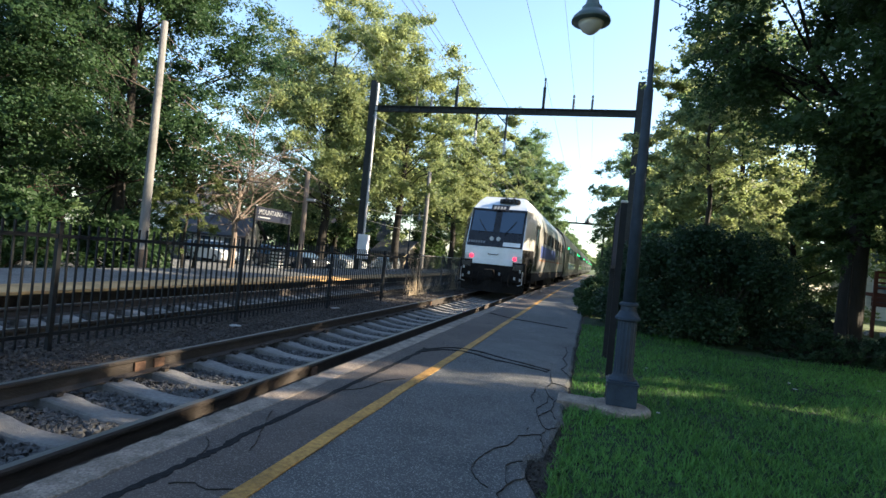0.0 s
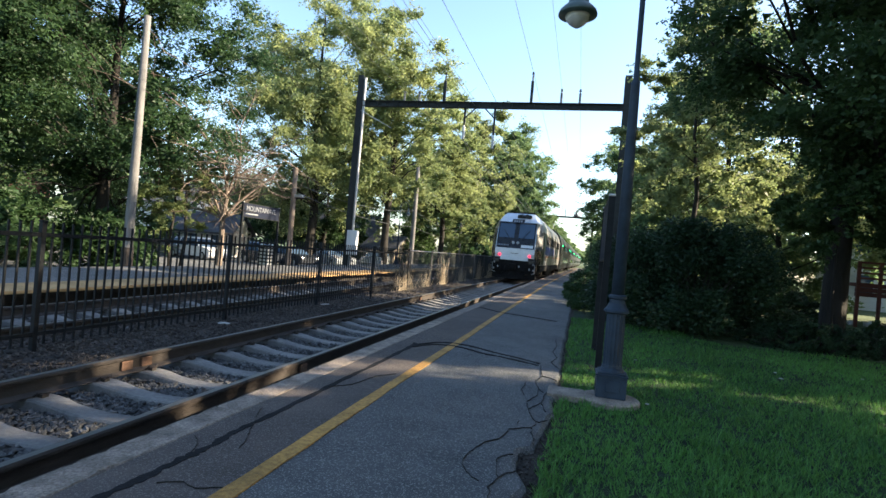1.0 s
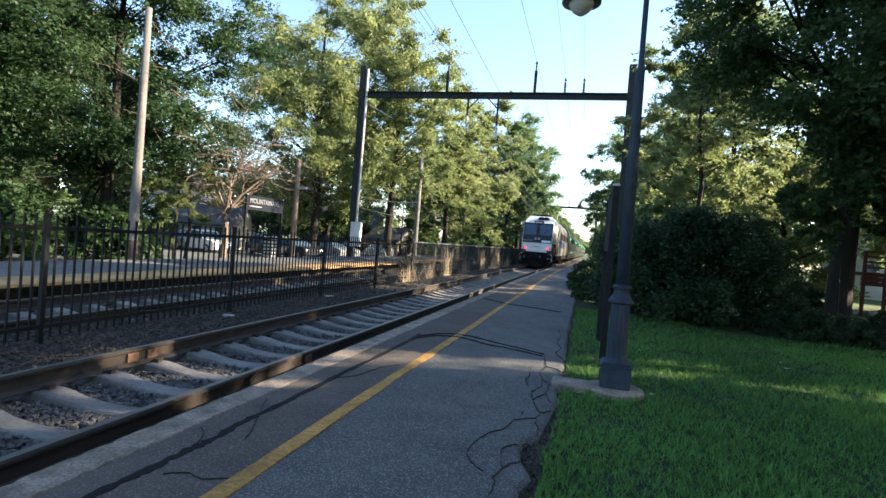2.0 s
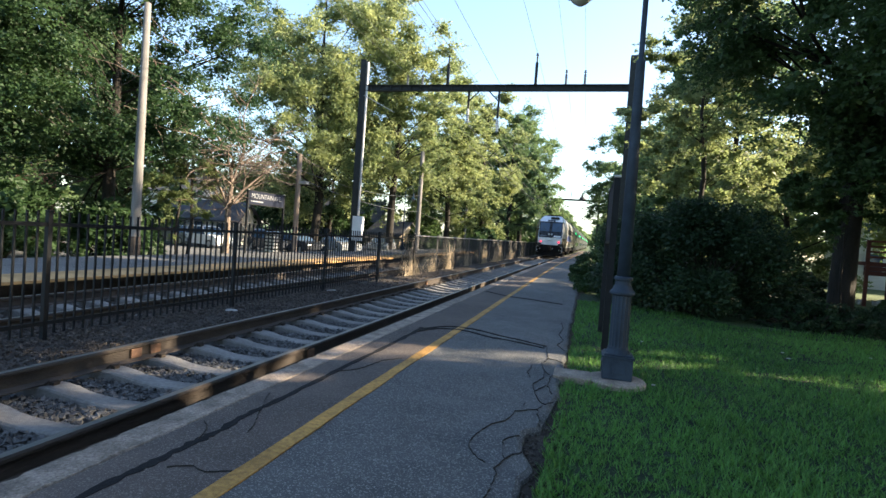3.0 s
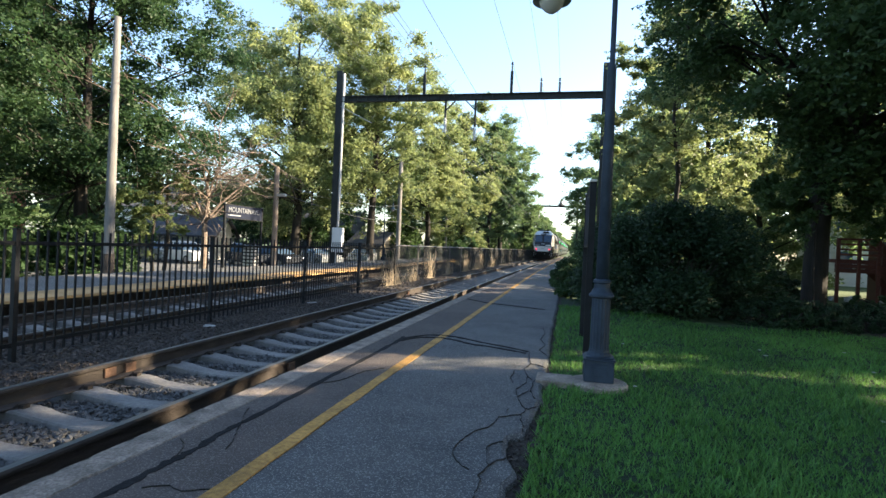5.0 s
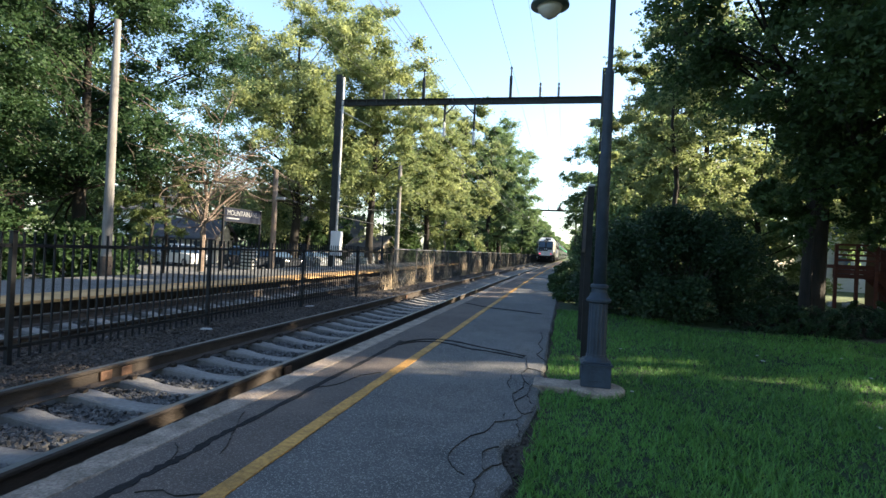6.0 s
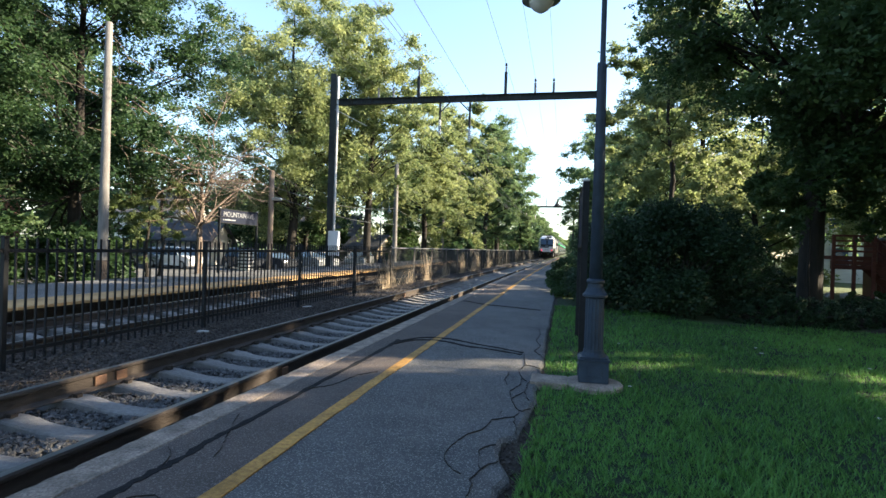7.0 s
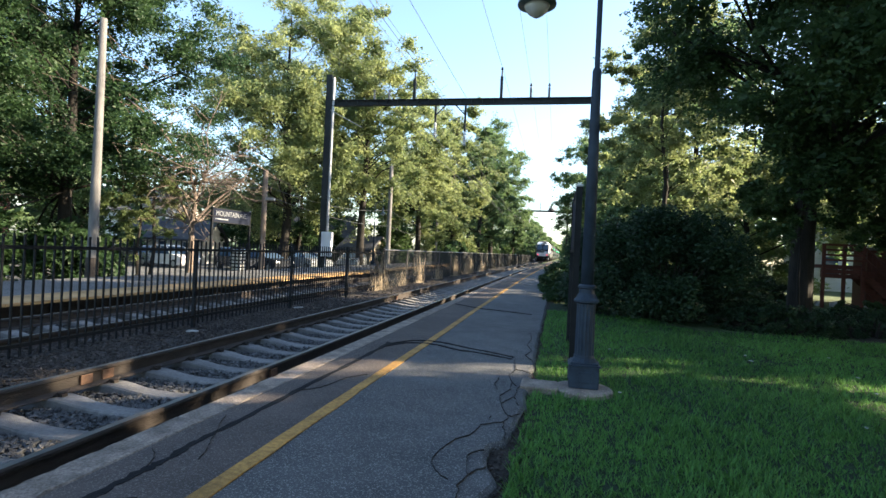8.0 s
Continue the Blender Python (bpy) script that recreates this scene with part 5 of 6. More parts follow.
litter("paper_scrap", (-5.75, 11.6, -0.225), (0.16, 0.03, 0.015), 2, "pale thin scrap on dark ballast")
litter("paper_scrap", (-4.1, 2.86, -0.285), (0.022, 0.018, 0.01), 3, "tiny white scrap on a concrete sleeper")
rl = random.Random(17)
for i in range(14):
    x, y = rl.uniform(0.6, 4.5), rl.uniform(3.2, 9.0)
    litter("fallen_leaf", (x, y, -0.01), (0.03, 0.018, 0.006), 50 + i, "small pale fallen leaf on the lawn")
for x, y, s in ((10.2, 22.4, 0.22), (10.9, 22.0, 0.16), (9.7, 22.6, 0.18), (11.3, 22.2, 0.14)):
    litter("garden_clutter", (x, y, s * 0.6 - 0.18), (s, s * 0.8, s * 0.7), int(s * 100), "pale garden clutter stored under the deck")


# ---- houses and parked cars ----
def house(at, turn, w, d, eave, ridge, wall, roof, label, windows=()):
    """Gabled house: ridge along x; windows on the front (-y) as (x, z, width, height)."""
    t = thing("house", label, "house", at, turn)
    bm = bmesh.new()
    box(bm, -w / 2, w / 2, 0, d, -0.4, eave)
    for x in (-w / 2, w / 2):
        pts = [bm.verts.new((x, 0, eave)), bm.verts.new((x, d, eave)), bm.verts.new((x, d / 2, ridge))]
        bm.faces.new(pts)
    part("wall", bm, wall, t)
    bm = bmesh.new()
    for s in (0, 1):
        y0, y1 = (-0.4, d / 2) if s == 0 else (d + 0.4, d / 2)
        k = (ridge - eave) / (d / 2)
        a = [(-w / 2 - 0.35, y0, eave - 0.4 * k), (w / 2 + 0.35, y0, eave - 0.4 * k), (w / 2 + 0.35, y1, ridge), (-w / 2 - 0.35, y1, ridge)]
        lo = [bm.verts.new((x, y, z + 0.02)) for x, y, z in a]
        hi = [bm.verts.new((x, y, z + 0.17)) for x, y, z in a]
        bm.faces.new(hi)
        bm.faces.new(lo[::-1])
        for i in range(4):
            bm.faces.new((lo[i], lo[(i + 1) % 4], hi[(i + 1) % 4], hi[i]))
    bmesh.ops.recalc_face_normals(bm, faces=bm.faces)
    part("roof", bm, roof, t)
    for x, z, ww, hh in windows:
        fr = boxed("window", (x - ww / 2, x + ww / 2, -0.05, 0.02, z, z + hh), M_WHITE, t)
        boxed("pane", (x - ww / 2 + 0.08, x + ww / 2 - 0.08, -0.06, -0.045, z + 0.08, z + hh / 2 - 0.03), M_GLASS, fr)
        boxed("pane", (x - ww / 2 + 0.08, x + ww / 2 - 0.08, -0.06, -0.045, z + hh / 2 + 0.03, z + hh - 0.08), M_GLASS, fr)
    return t


WIN = ((-3.4, 0.9, 1.0, 1.4), (-1.2, 0.9, 1.0, 1.4), (1.2, 0.9, 1.0, 1.4), (3.4, 0.9, 1.0, 1.4))
house((-34.6, 42.0, -1.1), 15, 7.0, 5.6, 2.35, 4.0, M_SIDING, M_ROOF, "low white house with a dark shingle roof", ((-2.2, 0.9, 0.9, 1.2), (0.0, 0.9, 0.9, 1.2), (2.2, 0.9, 0.9, 1.2)))
house((-19.4, 50.0, -0.9), -14, 3.6, 3.4, 1.95, 3.1, M_TANSIDING, M_ROOF, "small tan shed with a grey gabled roof", ())
house((-52.0, 56.0, -1.1), 10, 11, 9, 5.6, 8.6, M_SIDING, M_ROOF, "two-storey pale house among trees", WIN + tuple((x, 3.6, 1.0, 1.4) for x in (-3, 0, 3)))
house((-44.0, 26.0, -1.1), 40, 12, 9, 5.6, 8.6, M_BRICK, M_ROOF, "brick house behind the trees", WIN + tuple((x, 3.6, 1.0, 1.4) for x in (-3, 0, 3)))
house((-29.0, 61.0, -1.0), 20, 9, 8, 3.2, 6.0, M_SIDING, M_ROOF, "pale house behind the trees", WIN)
house((20.6, 38.0, -0.2), -25, 12, 9, 5.4, 8.4, M_SIDING, M_ROOF, "pale house with white windows behind the garden", WIN + tuple((x, 3.4, 1.2, 1.5) for x in (-3.5, 0, 3.5)))


def street():
    t = thing("parking_lot", "grey asphalt parking lot beside the station", "pavement", kind="structure")
    v = [(-14.6, 14, -0.20), (-14.6, 75, -0.20), (-17.5, 75, -0.72), (-17.5, 14, -0.72), (-22, 75, -0.93), (-22, 14, -0.93), (-36, 75, -1.06), (-36, 14, -1.06)]
    raw("asphalt", v, [(0, 1, 2, 3), (3, 2, 4, 5), (5, 4, 6, 7)], M_ASPHALT, t)


street()


def car(paint, at, turn, label, length=4.6, height=1.68, van=0.0):
    """A parked car: shaped body, glasshouse, four wheels, lamps."""
    t = thing("car", label, "car", at, turn, "parked cars")
    L = length / 2
    bm = bmesh.new()
    side = [(-L, 0.45), (-L + 0.05, 0.85), (-L + 0.25, 0.98), (-L * 0.42, 1.05), (L * 0.86, 1.05), (L - 0.05, 0.95), (L, 0.5), (L - 0.15, 0.28), (-L + 0.15, 0.28)]
    rows = []
    for y, k in ((-0.9, 0.97), (-0.86, 1.0), (0.86, 1.0), (0.9, 0.97)):
        rows.append([bm.verts.new((x * (1.0 if abs(y) < 0.88 else 0.985), y, 0.62 + (z - 0.62) * k)) for x, z in side])
    n = len(side)
    for a, b in zip(rows, rows[1:]):
        for i in range(n):
            bm.faces.new((a[i], a[(i + 1) % n], b[(i + 1) % n], b[i]))
    bm.faces.new(rows[0][::-1])
    bm.faces.new(rows[-1])
    bmesh.ops.recalc_face_normals(bm, faces=bm.faces)
    part("body", bm, paint, t)
    for nm, m, z0, z1, inset in (("windows", M_GLASS, 1.04, height - 0.09, 0.0), ("roof_panel", paint, height - 0.10, height, 0.06)):
        bm = bmesh.new()
        xa, xb, xc, xd = -L * 0.40, -L * 0.12, L * 0.72, L * 0.84
        if nm == "windows":
            lo = [(xa, -0.82), (xd, -0.82), (xd, 0.82), (xa, 0.82)]
            hi = [(xb, -0.68), (xc, -0.68), (xc, 0.68), (xb, 0.68)]
        else:
            lo = [(xb - 0.06, -0.70), (xc + 0.05, -0.70), (xc + 0.05, 0.70), (xb - 0.06, 0.70)]
            hi = [(xb + 0.06, -0.6), (xc - 0.08, -0.6), (xc - 0.08, 0.6), (xb + 0.06, 0.6)]
        a, b = [bm.verts.new((x, y, z0)) for x, y in lo], [bm.verts.new((x, y, z1)) for x, y in hi]
        bm.faces.new(b)
        bm.faces.new(a[::-1])
        for i in range(4):
            bm.faces.new((a[i], a[(i + 1) % 4], b[(i + 1) % 4], b[i]))
        part(nm, bm, m, t)
    for s in (-1, 1):
        for xl, xh in ((-L * 0.38, -L * 0.12), (L * 0.2, L * 0.2), (L * 0.80, L * 0.70)):
            part("pillar", tube(bmesh.new(), [(xl, s * 0.825, 1.04), (xh, s * 0.70, height - 0.09)], 0.035, 5), paint, t)
        for x in (-L * 0.62, L * 0.62):
            bm = lathe(bmesh.new(), [(0.20, -0.11), (0.33, -0.11), (0.345, -0.07), (0.345, 0.07), (0.33, 0.11), (0.20, 0.11)], 20)
            bmesh.ops.rotate(bm, verts=bm.verts, matrix=Matrix.Rotation(radians(90), 3, "X"))
            wheel = part("wheel", bm, M_TYRE, t)
            wheel.matrix_basis = pose(x, s * 0.80, 0.345)
            bm = lathe(bmesh.new(), [(0.21, -0.118), (0.19, -0.125), (0.05, -0.122), (0.0, -0.13)] if s > 0 else [(0.0, 0.13), (0.05, 0.122), (0.19, 0.125), (0.21, 0.118)], 14)
            bmesh.ops.rotate(bm, verts=bm.verts, matrix=Matrix.Rotation(radians(90), 3, "X"))
            part("rim", bm, M_RIM, wheel)
        boxed("headlight", (-L - 0.012, -L + 0.2, s * 0.68 - 0.17, s * 0.68 + 0.17, 0.70, 0.84), M_LENS, t, 0.02)
        boxed("tail_light", (L - 0.14, L + 0.008, s * 0.74 - 0.12, s * 0.74 + 0.12, 0.75, 0.93), plain("tail_red", (0.3, 0.01, 0.01), 0.3), t, 0.02)
    return t


car(M_CARWHITE, (-29.0, 36.4, -1.03), 162, "white sport utility car parked near the house", 4.7, 1.72)
car(M_CARDARK, (-24.0, 37.5, -1.0), 150, "dark parked pickup or sport utility car", 4.8, 1.75)
car(M_CARDARK, (-21.8, 38.0, -0.96), 155, "dark parked car beside the lot", 4.4, 1.5)
car(M_CARSILVER, (-19.0, 39.5, -0.85), 140, "grey parked car beside the lot", 4.4, 1.5)
car(M_CARSILVER, (-32.4, 37.4, -1.04), 160, "silver parked car partly behind leaves", 4.5, 1.6)
car(M_CARSILVER, (-17.6, 45.0, -0.75), 100, "grey parked car by the shed", 4.4, 1.5)


def deck(at, turn):
    t = thing("garden_deck", "dark red wooden deck with railing and steps", "deck", at, turn)
    boxed("platform", (-0.68, 0.62, 0, 2.6, 1.42, 1.55), M_REDWOOD, t)
    for z in (1.08, 1.24, 1.40):
        boxed("fascia_board", (-0.68, 0.62, -0.06, -0.003, z, z + 0.15), M_REDWOOD, t)
    for x in (-0.62, 0.0, 0.56):
        boxed("deck_post", (x - 0.05, x + 0.05, -0.17, -0.065, -0.2, 2.3), M_REDWOOD, t)
    for z in (1.72, 1.9, 2.08, 2.26):
        boxed("railing", (-0.68, 0.62, -0.205, -0.172, z - 0.035, z + 0.035), M_REDWOOD, t)
    for k in range(7):
        boxed("tread", (0.64 + 0.2 * k, 0.84 + 0.2 * k, 0.2, 1.3, 1.34 - 0.2 * k, 1.38 - 0.2 * k), M_REDWOOD, t)
    for y in (0.14, 1.31):
        part("stringer", prism(bmesh.new(), [(0.64, 1.1), (0.64, 1.42), (2.2, -0.1), (1.95, -0.2)], y, y + 0.05), M_REDWOOD, t)
        part("handrail", tube(bmesh.new(), [(0.6, y, 2.28), (2.1, y, 0.85)], 0.035, 6), M_REDWOOD, t)
    return t


deck((10.05, 21.7, -0.15), -8)


def garden_shed(at, turn):
    """Upright stained boards round a low lean-to roof."""
    t = thing("garden_shed", "reddish brown board-clad garden shed", "shed", at, turn)
    boxed("inner_wall", (0.02, 2.58, 0.03, 1.9, 0, 2.2), M_REDWOOD, t)
    for k in range(18):
        boxed("board", (k * 0.145, k * 0.145 + 0.138, 0.0, 0.026, 0, 2.22), M_REDWOOD, t)
    bm = bmesh.new()
    prism(bm, [(-0.12, 2.24), (2.72, 2.24), (2.72, 2.32), (-0.12, 2.32)], -0.15, 2.05)
    part("roof", bm, M_ROOF, t)
    return t


garden_shed((11.6, 23.3, -0.2), -12)


# ---- the train ----
def hull(bm, levels, length, chamfer_y=0.55):
    """A car body as stacked outlines: (z, half width, face half width, face y)."""
    rings = []
    for z, w, wf, fy in levels:
        rings.append([bm.verts.new(p) for p in ((-w, length, z), (-w, fy + chamfer_y, z), (-wf, fy, z), (wf, fy, z), (w, fy + chamfer_y, z), (w, length, z))])
    for a, b in zip(rings, rings[1:]):
        for i in range(6):
            bm.faces.new((a[i], a[(i + 1) % 6], b[(i + 1) % 6], b[i]))
    bm.faces.new(rings[-1])
    bm.faces.new(rings[0][::-1])
    bmesh.ops.recalc_face_normals(bm, faces=bm.faces)
    return bm


def slope_panel(bm, y_of, z0, z1, x0, x1, proud, thick=0.03):
    """A flat panel lying on the raked face."""
    lo = [(x0, y_of(z0) - proud, z0), (x1, y_of(z0) - proud, z0), (x1, y_of(z1) - proud, z1), (x0, y_of(z1) - proud, z1)]
    a = [bm.verts.new(p) for p in lo]
    b = [bm.verts.new((x, y + thick, z)) for x, y, z in lo]
    bm.faces.new(a)
    bm.faces.new(b[::-1])
    for i in range(4):
        bm.faces.new((a[i], b[i], b[(i + 1) % 4], a[(i + 1) % 4]))
    bmesh.ops.recalc_face_normals(bm, faces=bm.faces)
    return bm


def bogie(parent, y, half=1.08):
    bm = bmesh.new()
    for s in (-1, 1):
        box(bm, s * half - 0.07, s * half + 0.07, y - 1.7, y + 1.7, 0.42, 0.72, 0.03)
        for k in (-1.3, 1.3):
            box(bm, s * half - 0.10, s * half + 0.12, y + k - 0.2, y + k + 0.2, 0.3, 0.66, 0.03)
    box(bm, -half, half, y - 0.3, y + 0.3, 0.45, 0.85)
    b = part("bogie", bm, M_UNDER, parent)
    for s in (-1, 1):
        for k in (-1.3, 1.3):
            bm = lathe(bmesh.new(), [(0.5, -0.065), (0.53, -0.06), (0.5, 0.03), (0.49, 0.065)], 24)
            bmesh.ops.rotate(bm, verts=bm.verts, matrix=Matrix.Rotation(radians(90), 3, "Y"))
            w = part("wheel", bm, M_UNDER, b)
            w.matrix_basis = pose(s * 0.753, y + k, 0.5)
    return b


def locomotive():
    t = thing("locomotive", "silver and black passenger locomotive with red marker lights", "train")
    z_face = lambda z: 0.0 if z < 1.86 else (z - 1.86) * 0.40 if z < 3.45 else 0.636 + (z - 3.45) * 1.6
    levels = [(0.98, 1.42, 1.12, 0.06), (1.36, 1.475, 1.14, 0.0), (1.86, 1.475, 1.14, 0.0), (3.0, 1.46, 1.13, z_face(3.0)),
              (3.45, 1.32, 1.08, z_face(3.45)), (3.80, 1.12, 0.98, z_face(3.80)), (4.02, 0.86, 0.80, z_face(4.02))]
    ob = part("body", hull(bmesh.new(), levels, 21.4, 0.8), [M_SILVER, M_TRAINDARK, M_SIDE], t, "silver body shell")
    # black cab corners; other sideways faces get the steel darkened for shade
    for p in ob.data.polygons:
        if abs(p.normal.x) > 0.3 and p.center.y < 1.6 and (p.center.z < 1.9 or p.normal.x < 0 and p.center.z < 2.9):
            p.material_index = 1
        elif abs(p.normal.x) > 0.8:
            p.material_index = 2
    bm = bmesh.new()
    slope_panel(bm, z_face, 1.88, 3.43, -1.10, 1.10, 0.02)
    mask = part("windscreen_mask", bm, M_TRAINDARK, t, "glossy black windscreen surround")
    for s in (-1, 1):
        bm = bmesh.new()
        slope_panel(bm, z_face, 2.48, 3.32, min(s * 0.13, s * 1.02), max(s * 0.13, s * 1.02), 0.045)
        pane = part("windscreen", bm, M_GLASS, t, "windscreen with the sky's reflection in its blue")
        bm = bmesh.new()
        tube(bm, [(s * 0.35, z_face(2.4) - 0.07, 2.4), (s * 0.75, z_face(2.95) - 0.075, 2.95)], 0.014, 5)
        part("wiper", bm, M_TRAINDARK, t)
        for k in (0.13,):
            bm = lathe(bmesh.new(), [(0.085, 0), (0.085, 0.05), (0.07, 0.06), (0.0, 0.045)], 14)
            bmesh.ops.rotate(bm, verts=bm.verts, matrix=Matrix.Rotation(radians(90), 3, "X"))
            o = part("headlight", bm, M_LENS, t)
            o.matrix_basis = pose(s * k, z_face(2.2) - 0.03, 2.2)
        bm = lathe(bmesh.new(), [(0.075, 0), (0.075, 0.04), (0.06, 0.06), (0.0, 0.065)], 14)
        bmesh.ops.rotate(bm, verts=bm.verts, matrix=Matrix.Rotation(radians(90), 3, "X"))
        o = part("red_light", bm, M_RED, t, "lit red marker light")
        o.matrix_basis = pose(s * 0.86, -0.005, 1.47)
        bm = lathe(bmesh.new(), [(0.10, 0), (0.10, 0.04), (0.08, 0.05), (0.0, 0.05)], 14)
        bmesh.ops.rotate(bm, verts=bm.verts, matrix=Matrix.Rotation(radians(90), 3, "X"))
        o = part("ditch_light", bm, M_LENS, t)
        o.matrix_basis = pose(s * 1.03, -0.005, 1.49)
        # body side livery
        w = s * 1.476
        boxed("side_stripe", (min(w, w + s * 0.006), max(w, w + s * 0.006), 3.2, 20.5, 1.52, 1.57), M_ORANGE, t, label="orange side stripe")
        boxed("side_panel", (min(w, w + s * 0.006), max(w, w + s * 0.006), 3.6, 12.5, 1.66, 2.20), M_BLUE, t, label="blue side panel")
        boxed("cab_side", (min(w, w + s * 0.008), max(w, w + s * 0.008), 1.25, 2.3, 1.05, 2.95), M_TRAINDARK, t, label="black cab side")
        boxed("cab_window", (min(w, w + s * 0.014), max(w, w + s * 0.014), 1.4, 2.05, 2.15, 2.8), M_GLASS, t)
        for k in range(7):
            boxed("grille", (min(w, w + s * 0.012), max(w, w + s * 0.012), 4.5 + 2.2 * k, 5.9 + 2.2 * k, 2.35, 2.9), M_UNDER, t)
        boxed("side_sill", (min(s * 1.2, s * 1.44), max(s * 1.2, s * 1.44), 0.9, 21.0, 0.62, 0.975), M_UNDER, t)
        for k in range(3):
            boxed("cab_step", (min(s * 1.12, s * 1.42), max(s * 1.12, s * 1.42), 0.35, 0.75, 0.38 + 0.24 * k, 0.42 + 0.24 * k), M_UNDER, t)
        bm = bmesh.new()
        tube(bm, [(s * 1.22, -0.09, 1.0), (s * 1.22, -0.09, 0.5), (s * 1.05, -0.05, 0.45)], 0.02, 6)
        part("grab_rail", bm, M_GALV, t)
    slope = bmesh.new()
    slope_panel(slope, z_face, 3.36, 3.62, -0.36, 0.36, 0.09, 0.1)
    board = part("number_board", slope, M_TRAINDARK, t, "black number board with pale bars")
    bm = bmesh.new()
    for k in range(4):
        slope_panel(bm, z_face, 3.42, 3.55, -0.25 + 0.13 * k, -0.16 + 0.13 * k, 0.10, 0.006)
    part("number_bars", bm, M_LETTER, t)
    bm = bmesh.new()
    for k in range(7):
        slope_panel(bm, z_face, 2.0, 2.09, -1.06 + 0.10 * k, -0.99 + 0.10 * k, 0.03, 0.006)
    part("lettering_bars", bm, M_LETTER, t, "pale row of unreadable print")
    bm = bmesh.new()
    slope_panel(bm, z_face, 1.93, 2.09, 0.34, 1.02, 0.03, 0.006)
    part("pale_bar", bm, M_WHITE, t, "pale strip below the windscreen")
    bm = bmesh.new()
    tube(bm, [(-0.2, -0.03, 1.62), (-0.2, -0.08, 1.58), (0.2, -0.08, 1.58), (0.2, -0.03, 1.62)], 0.015, 5)
    part("handle", bm, M_TRAINDARK, t)
    # horn cluster and roof gear
    bm = bmesh.new()
    for k in range(5):
        lathe(bm, [(0.1, 0), (0.13, 0.06), (0.12, 0.16), (0.05, 0.2)], 10, (0.0 + 0.15 * k, 1.05, 3.72 + 0.03 * (k % 2)))
    box(bm, -0.12, 0.72, 0.98, 1.35, 3.70, 3.86, 0.02)
    part("horns", bm, M_TRAINDARK, t)
    boxed("roof_hatch", (-0.7, 0.7, 3.0, 9.0, 4.0, 4.22), M_UNDER, t, 0.05)
    boxed("roof_hatch", (-0.7, 0.7, 10.0, 18.0, 4.0, 4.2), M_UNDER, t, 0.05)
    # bumper beam, coupler, hoses and plough
    boxed("end_beam", (-1.30, 1.30, -0.03, 0.6, 0.55, 1.33), M_UNDER, t, 0.03)
    boxed("lower_valance", (-0.8, 0.8, -0.07, -0.032, 1.18, 1.42), M_SILVER, t, 0.01)
    bm = bmesh.new()
    box(bm, -0.14, 0.14, -0.55, -0.03, 0.72, 0.98, 0.03)
    box(bm, -0.2, 0.2, -0.7, -0.45, 0.68, 1.0, 0.05)
    part("coupler", bm, M_UNDER, t)
    for x in (-0.75, -0.5, 0.45, 0.7):
        part("brake_hose", tube(bmesh.new(), smoothed([(x, -0.05, 0.85), (x, -0.2, 0.6), (x + 0.05, -0.2, 0.4), (x + 0.15, -0.06, 0.5)], 4), 0.025, 5), M_UNDER, t)
    for x, z in ((-1.12, 0.95), (-0.9, 0.72), (1.12, 0.95), (0.92, 0.66), (1.14, 0.62), (-1.14, 0.6), (0.32, 0.78)):
        boxed("hose_coupling", (x - 0.035, x + 0.035, -0.10, -0.032, z, z + 0.11), M_GALV, t, 0.012)
    for s in (-1, 1):
        bm = bmesh.new()
        box(bm, s * 1.02 - 0.2, s * 1.02 + 0.2, -0.09, -0.035, 1.02, 1.26, 0.02)
        part("jumper_box", bm, M_TRAINDARK, t)
    bm = bmesh.new()
    pl = [(-1.25, 0.18, 0.12), (0, -0.28, 0.12), (1.25, 0.18, 0.12), (1.25, 0.25, 0.58), (0, -0.05, 0.58), (-1.25, 0.25, 0.58)]
    a = [bm.verts.new(p) for p in pl]
    b = [bm.verts.new((x, y + 0.06, z)) for x, y, z in pl]
    for q in ((0, 1, 4, 5), (1, 2, 3, 4)):
        bm.faces.new([a[i] for i in q])
        bm.faces.new([b[i] for i in reversed(q)])
    part("plough", bm, M_UNDER, t)
    boxed("fuel_tank", (-1.3, 1.3, 8, 13.5, 0.25, 0.97), M_UNDER, t, 0.08)
    bogie(t, 4.0)
    bogie(t, 17.5)
    return t


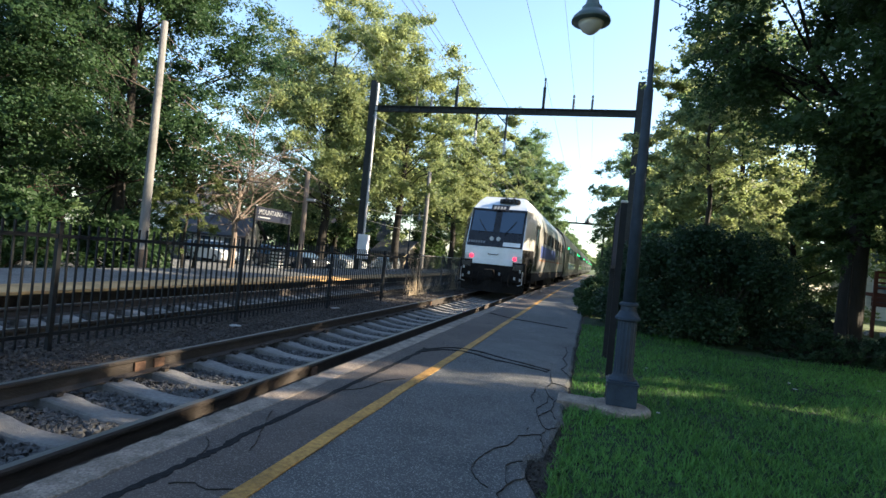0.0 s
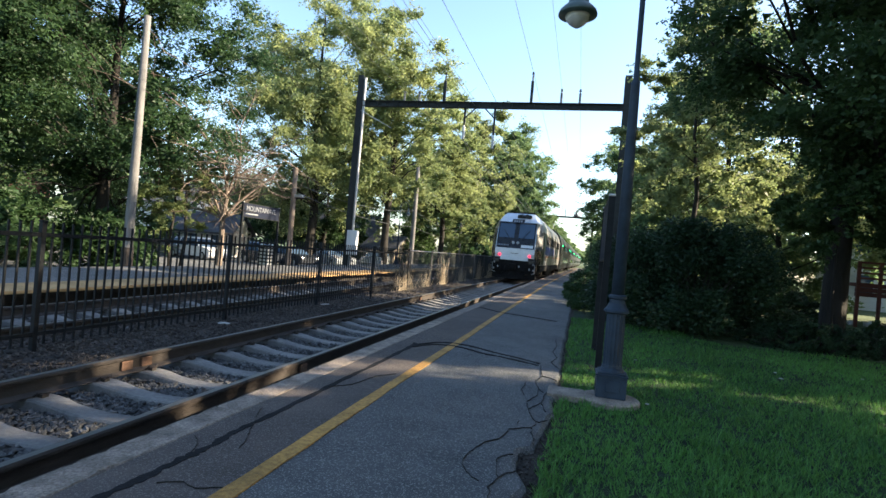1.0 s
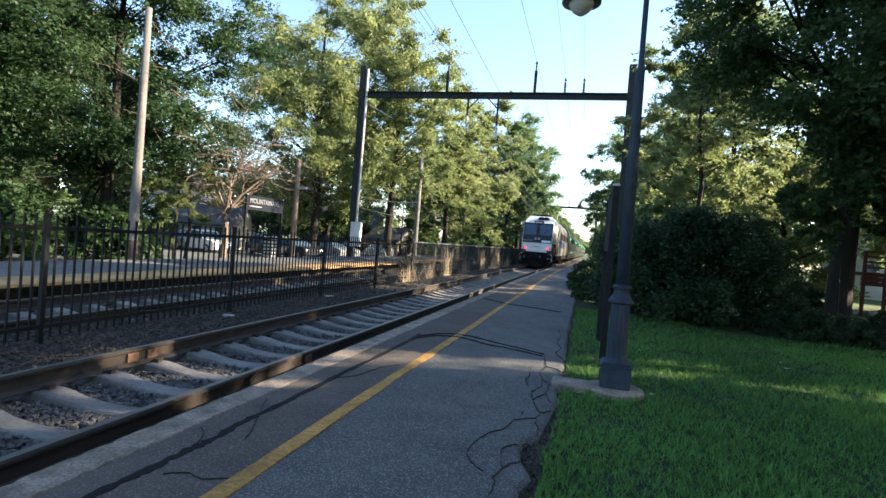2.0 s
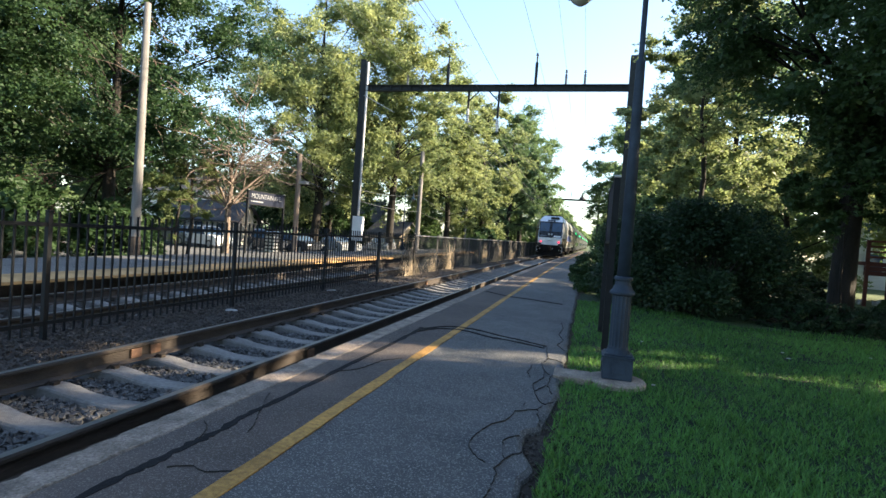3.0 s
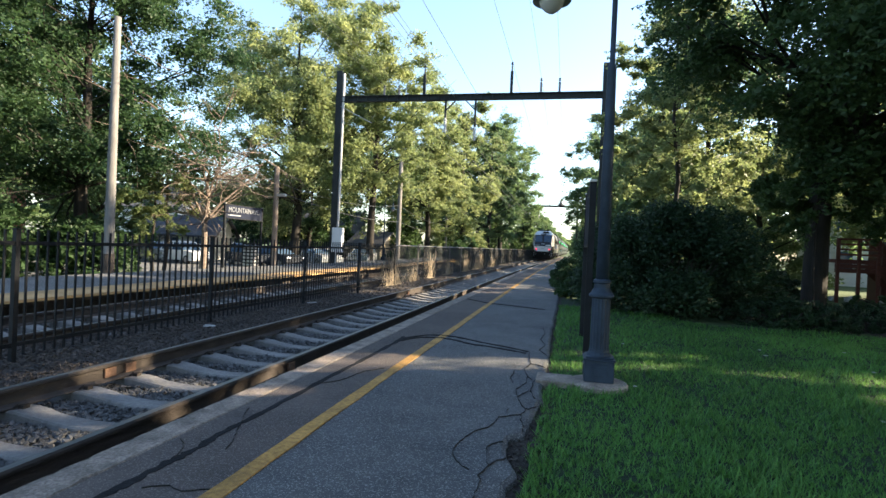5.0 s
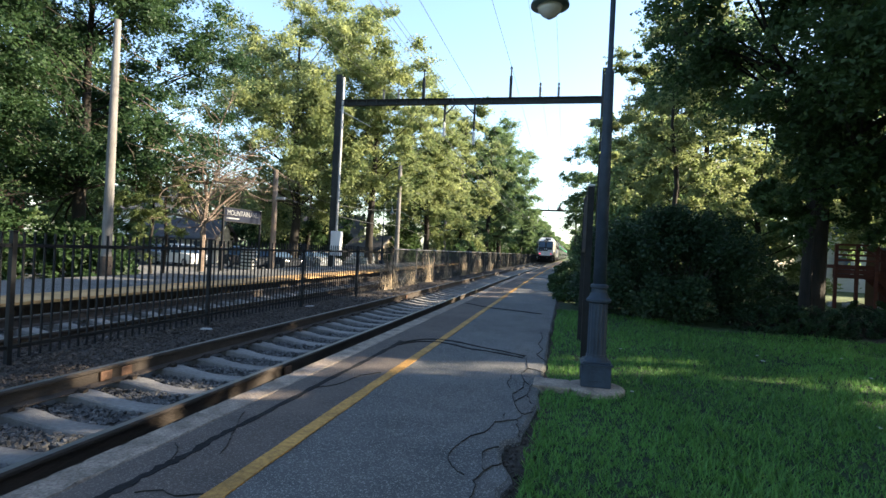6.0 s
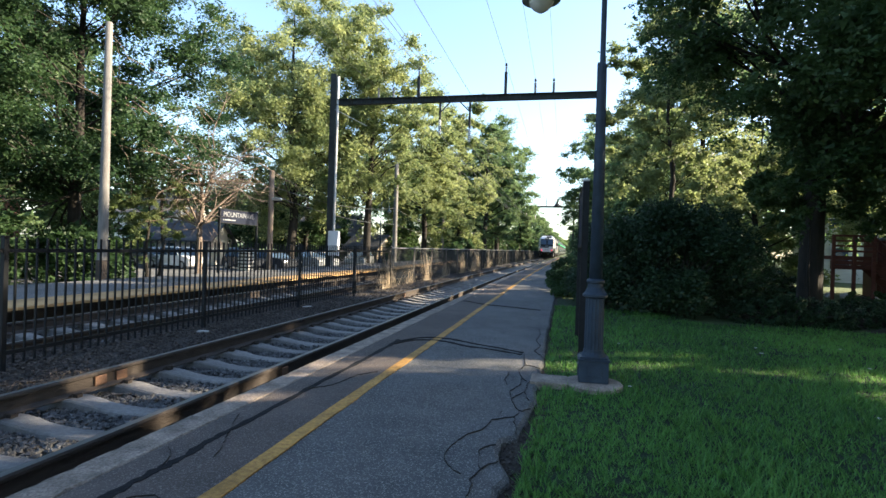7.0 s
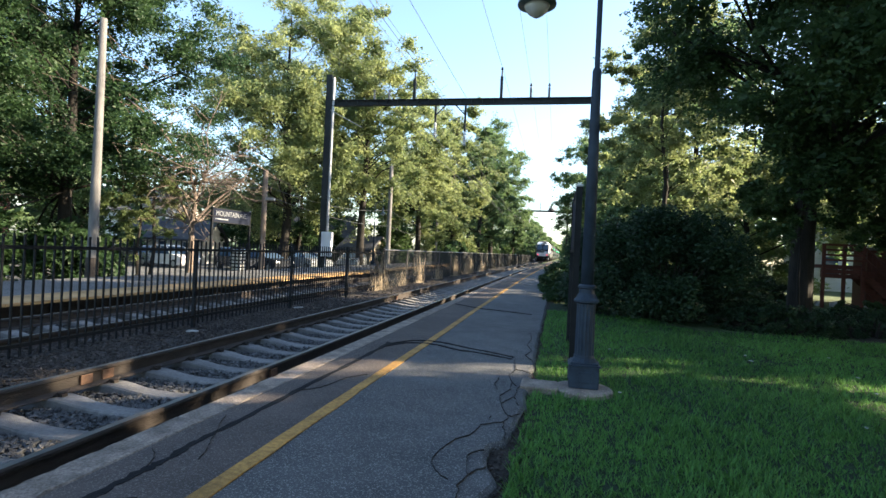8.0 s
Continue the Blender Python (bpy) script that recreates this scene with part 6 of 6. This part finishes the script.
def coach():
    t = thing("passenger_coach", "silver bilevel passenger coach with green door lights", "train", group="coaches of the train")
    L = 25.6
    levels = [(0.55, 1.40, 1.40, 0.0), (0.9, 1.52, 1.52, 0.0), (3.1, 1.52, 1.52, 0.0), (3.9, 1.22, 1.22, 0.0), (4.35, 0.75, 0.75, 0.0)]
    part("body", hull(bmesh.new(), levels, L, 0.001), M_COACH, t)
    for s in (-1, 1):
        w = s * 1.521
        for z0, z1 in ((1.15, 1.75), (2.5, 3.05)):
            boxed("window_band", (min(w, w + s * 0.008), max(w, w + s * 0.008), 5.2, L - 5.2, z0, z1), M_GLASS, t, label="dark window band, sky reflection in its blue")
        for y in (2.2, L - 3.4):
            boxed("door", (min(w, w + s * 0.012), max(w, w + s * 0.012), y, y + 1.25, 0.75, 2.8), M_TRAINDARK, t)
            boxed("door_light", (min(w, w + s * 0.05), max(w, w + s * 0.05), y + 1.45, y + 1.6, 2.85, 3.0), M_GREEN, t, label="small lit green door light")
    boxed("end_gangway", (-0.55, 0.55, -0.35, 0.0, 0.9, 3.1), M_TRAINDARK, t)
    boxed("underframe", (-1.2, 1.2, 5.5, L - 5.5, 0.2, 0.54), M_UNDER, t)
    bogie(t, 3.6)
    bogie(t, L - 3.6)
    return t


loco = locomotive()
first_coach = coach()
coaches = [first_coach] + [copy_thing(first_coach, pose(0, 0, 0)) for _ in range(5)]
for o in coaches:
    o["group"] = "coaches of the train"

# rear face of the locomotive along the line, by time
TRAIN_Y = [(0.0, 20.8), (0.5, 25.9), (1.0, 31.0), (1.5, 36.3), (3.0, 52.5), (3.5, 58.0), (4.0, 63.4), (4.5, 68.8), (6.0, 84.8), (6.5, 90.2), (7.0, 95.6), (7.5, 101.0), (8.0, 106.4)]


def on_line(y, length):
    """The pose of a vehicle whose rear stands at y on the track."""
    a, b = bend(y), bend(y + length)
    return pose(TRACKS[0] + a, y, RAIL, 0, 0, -math.degrees(math.atan2(b - a, length)))


def motions():
    walk(loco, [(t, on_line(y, 21.4)) for t, y in TRAIN_Y])
    for k, c in enumerate(coaches):
        walk(c, [(t, on_line(y + 21.9 + 26.0 * k, 25.6)) for t, y in TRAIN_Y])


motions()
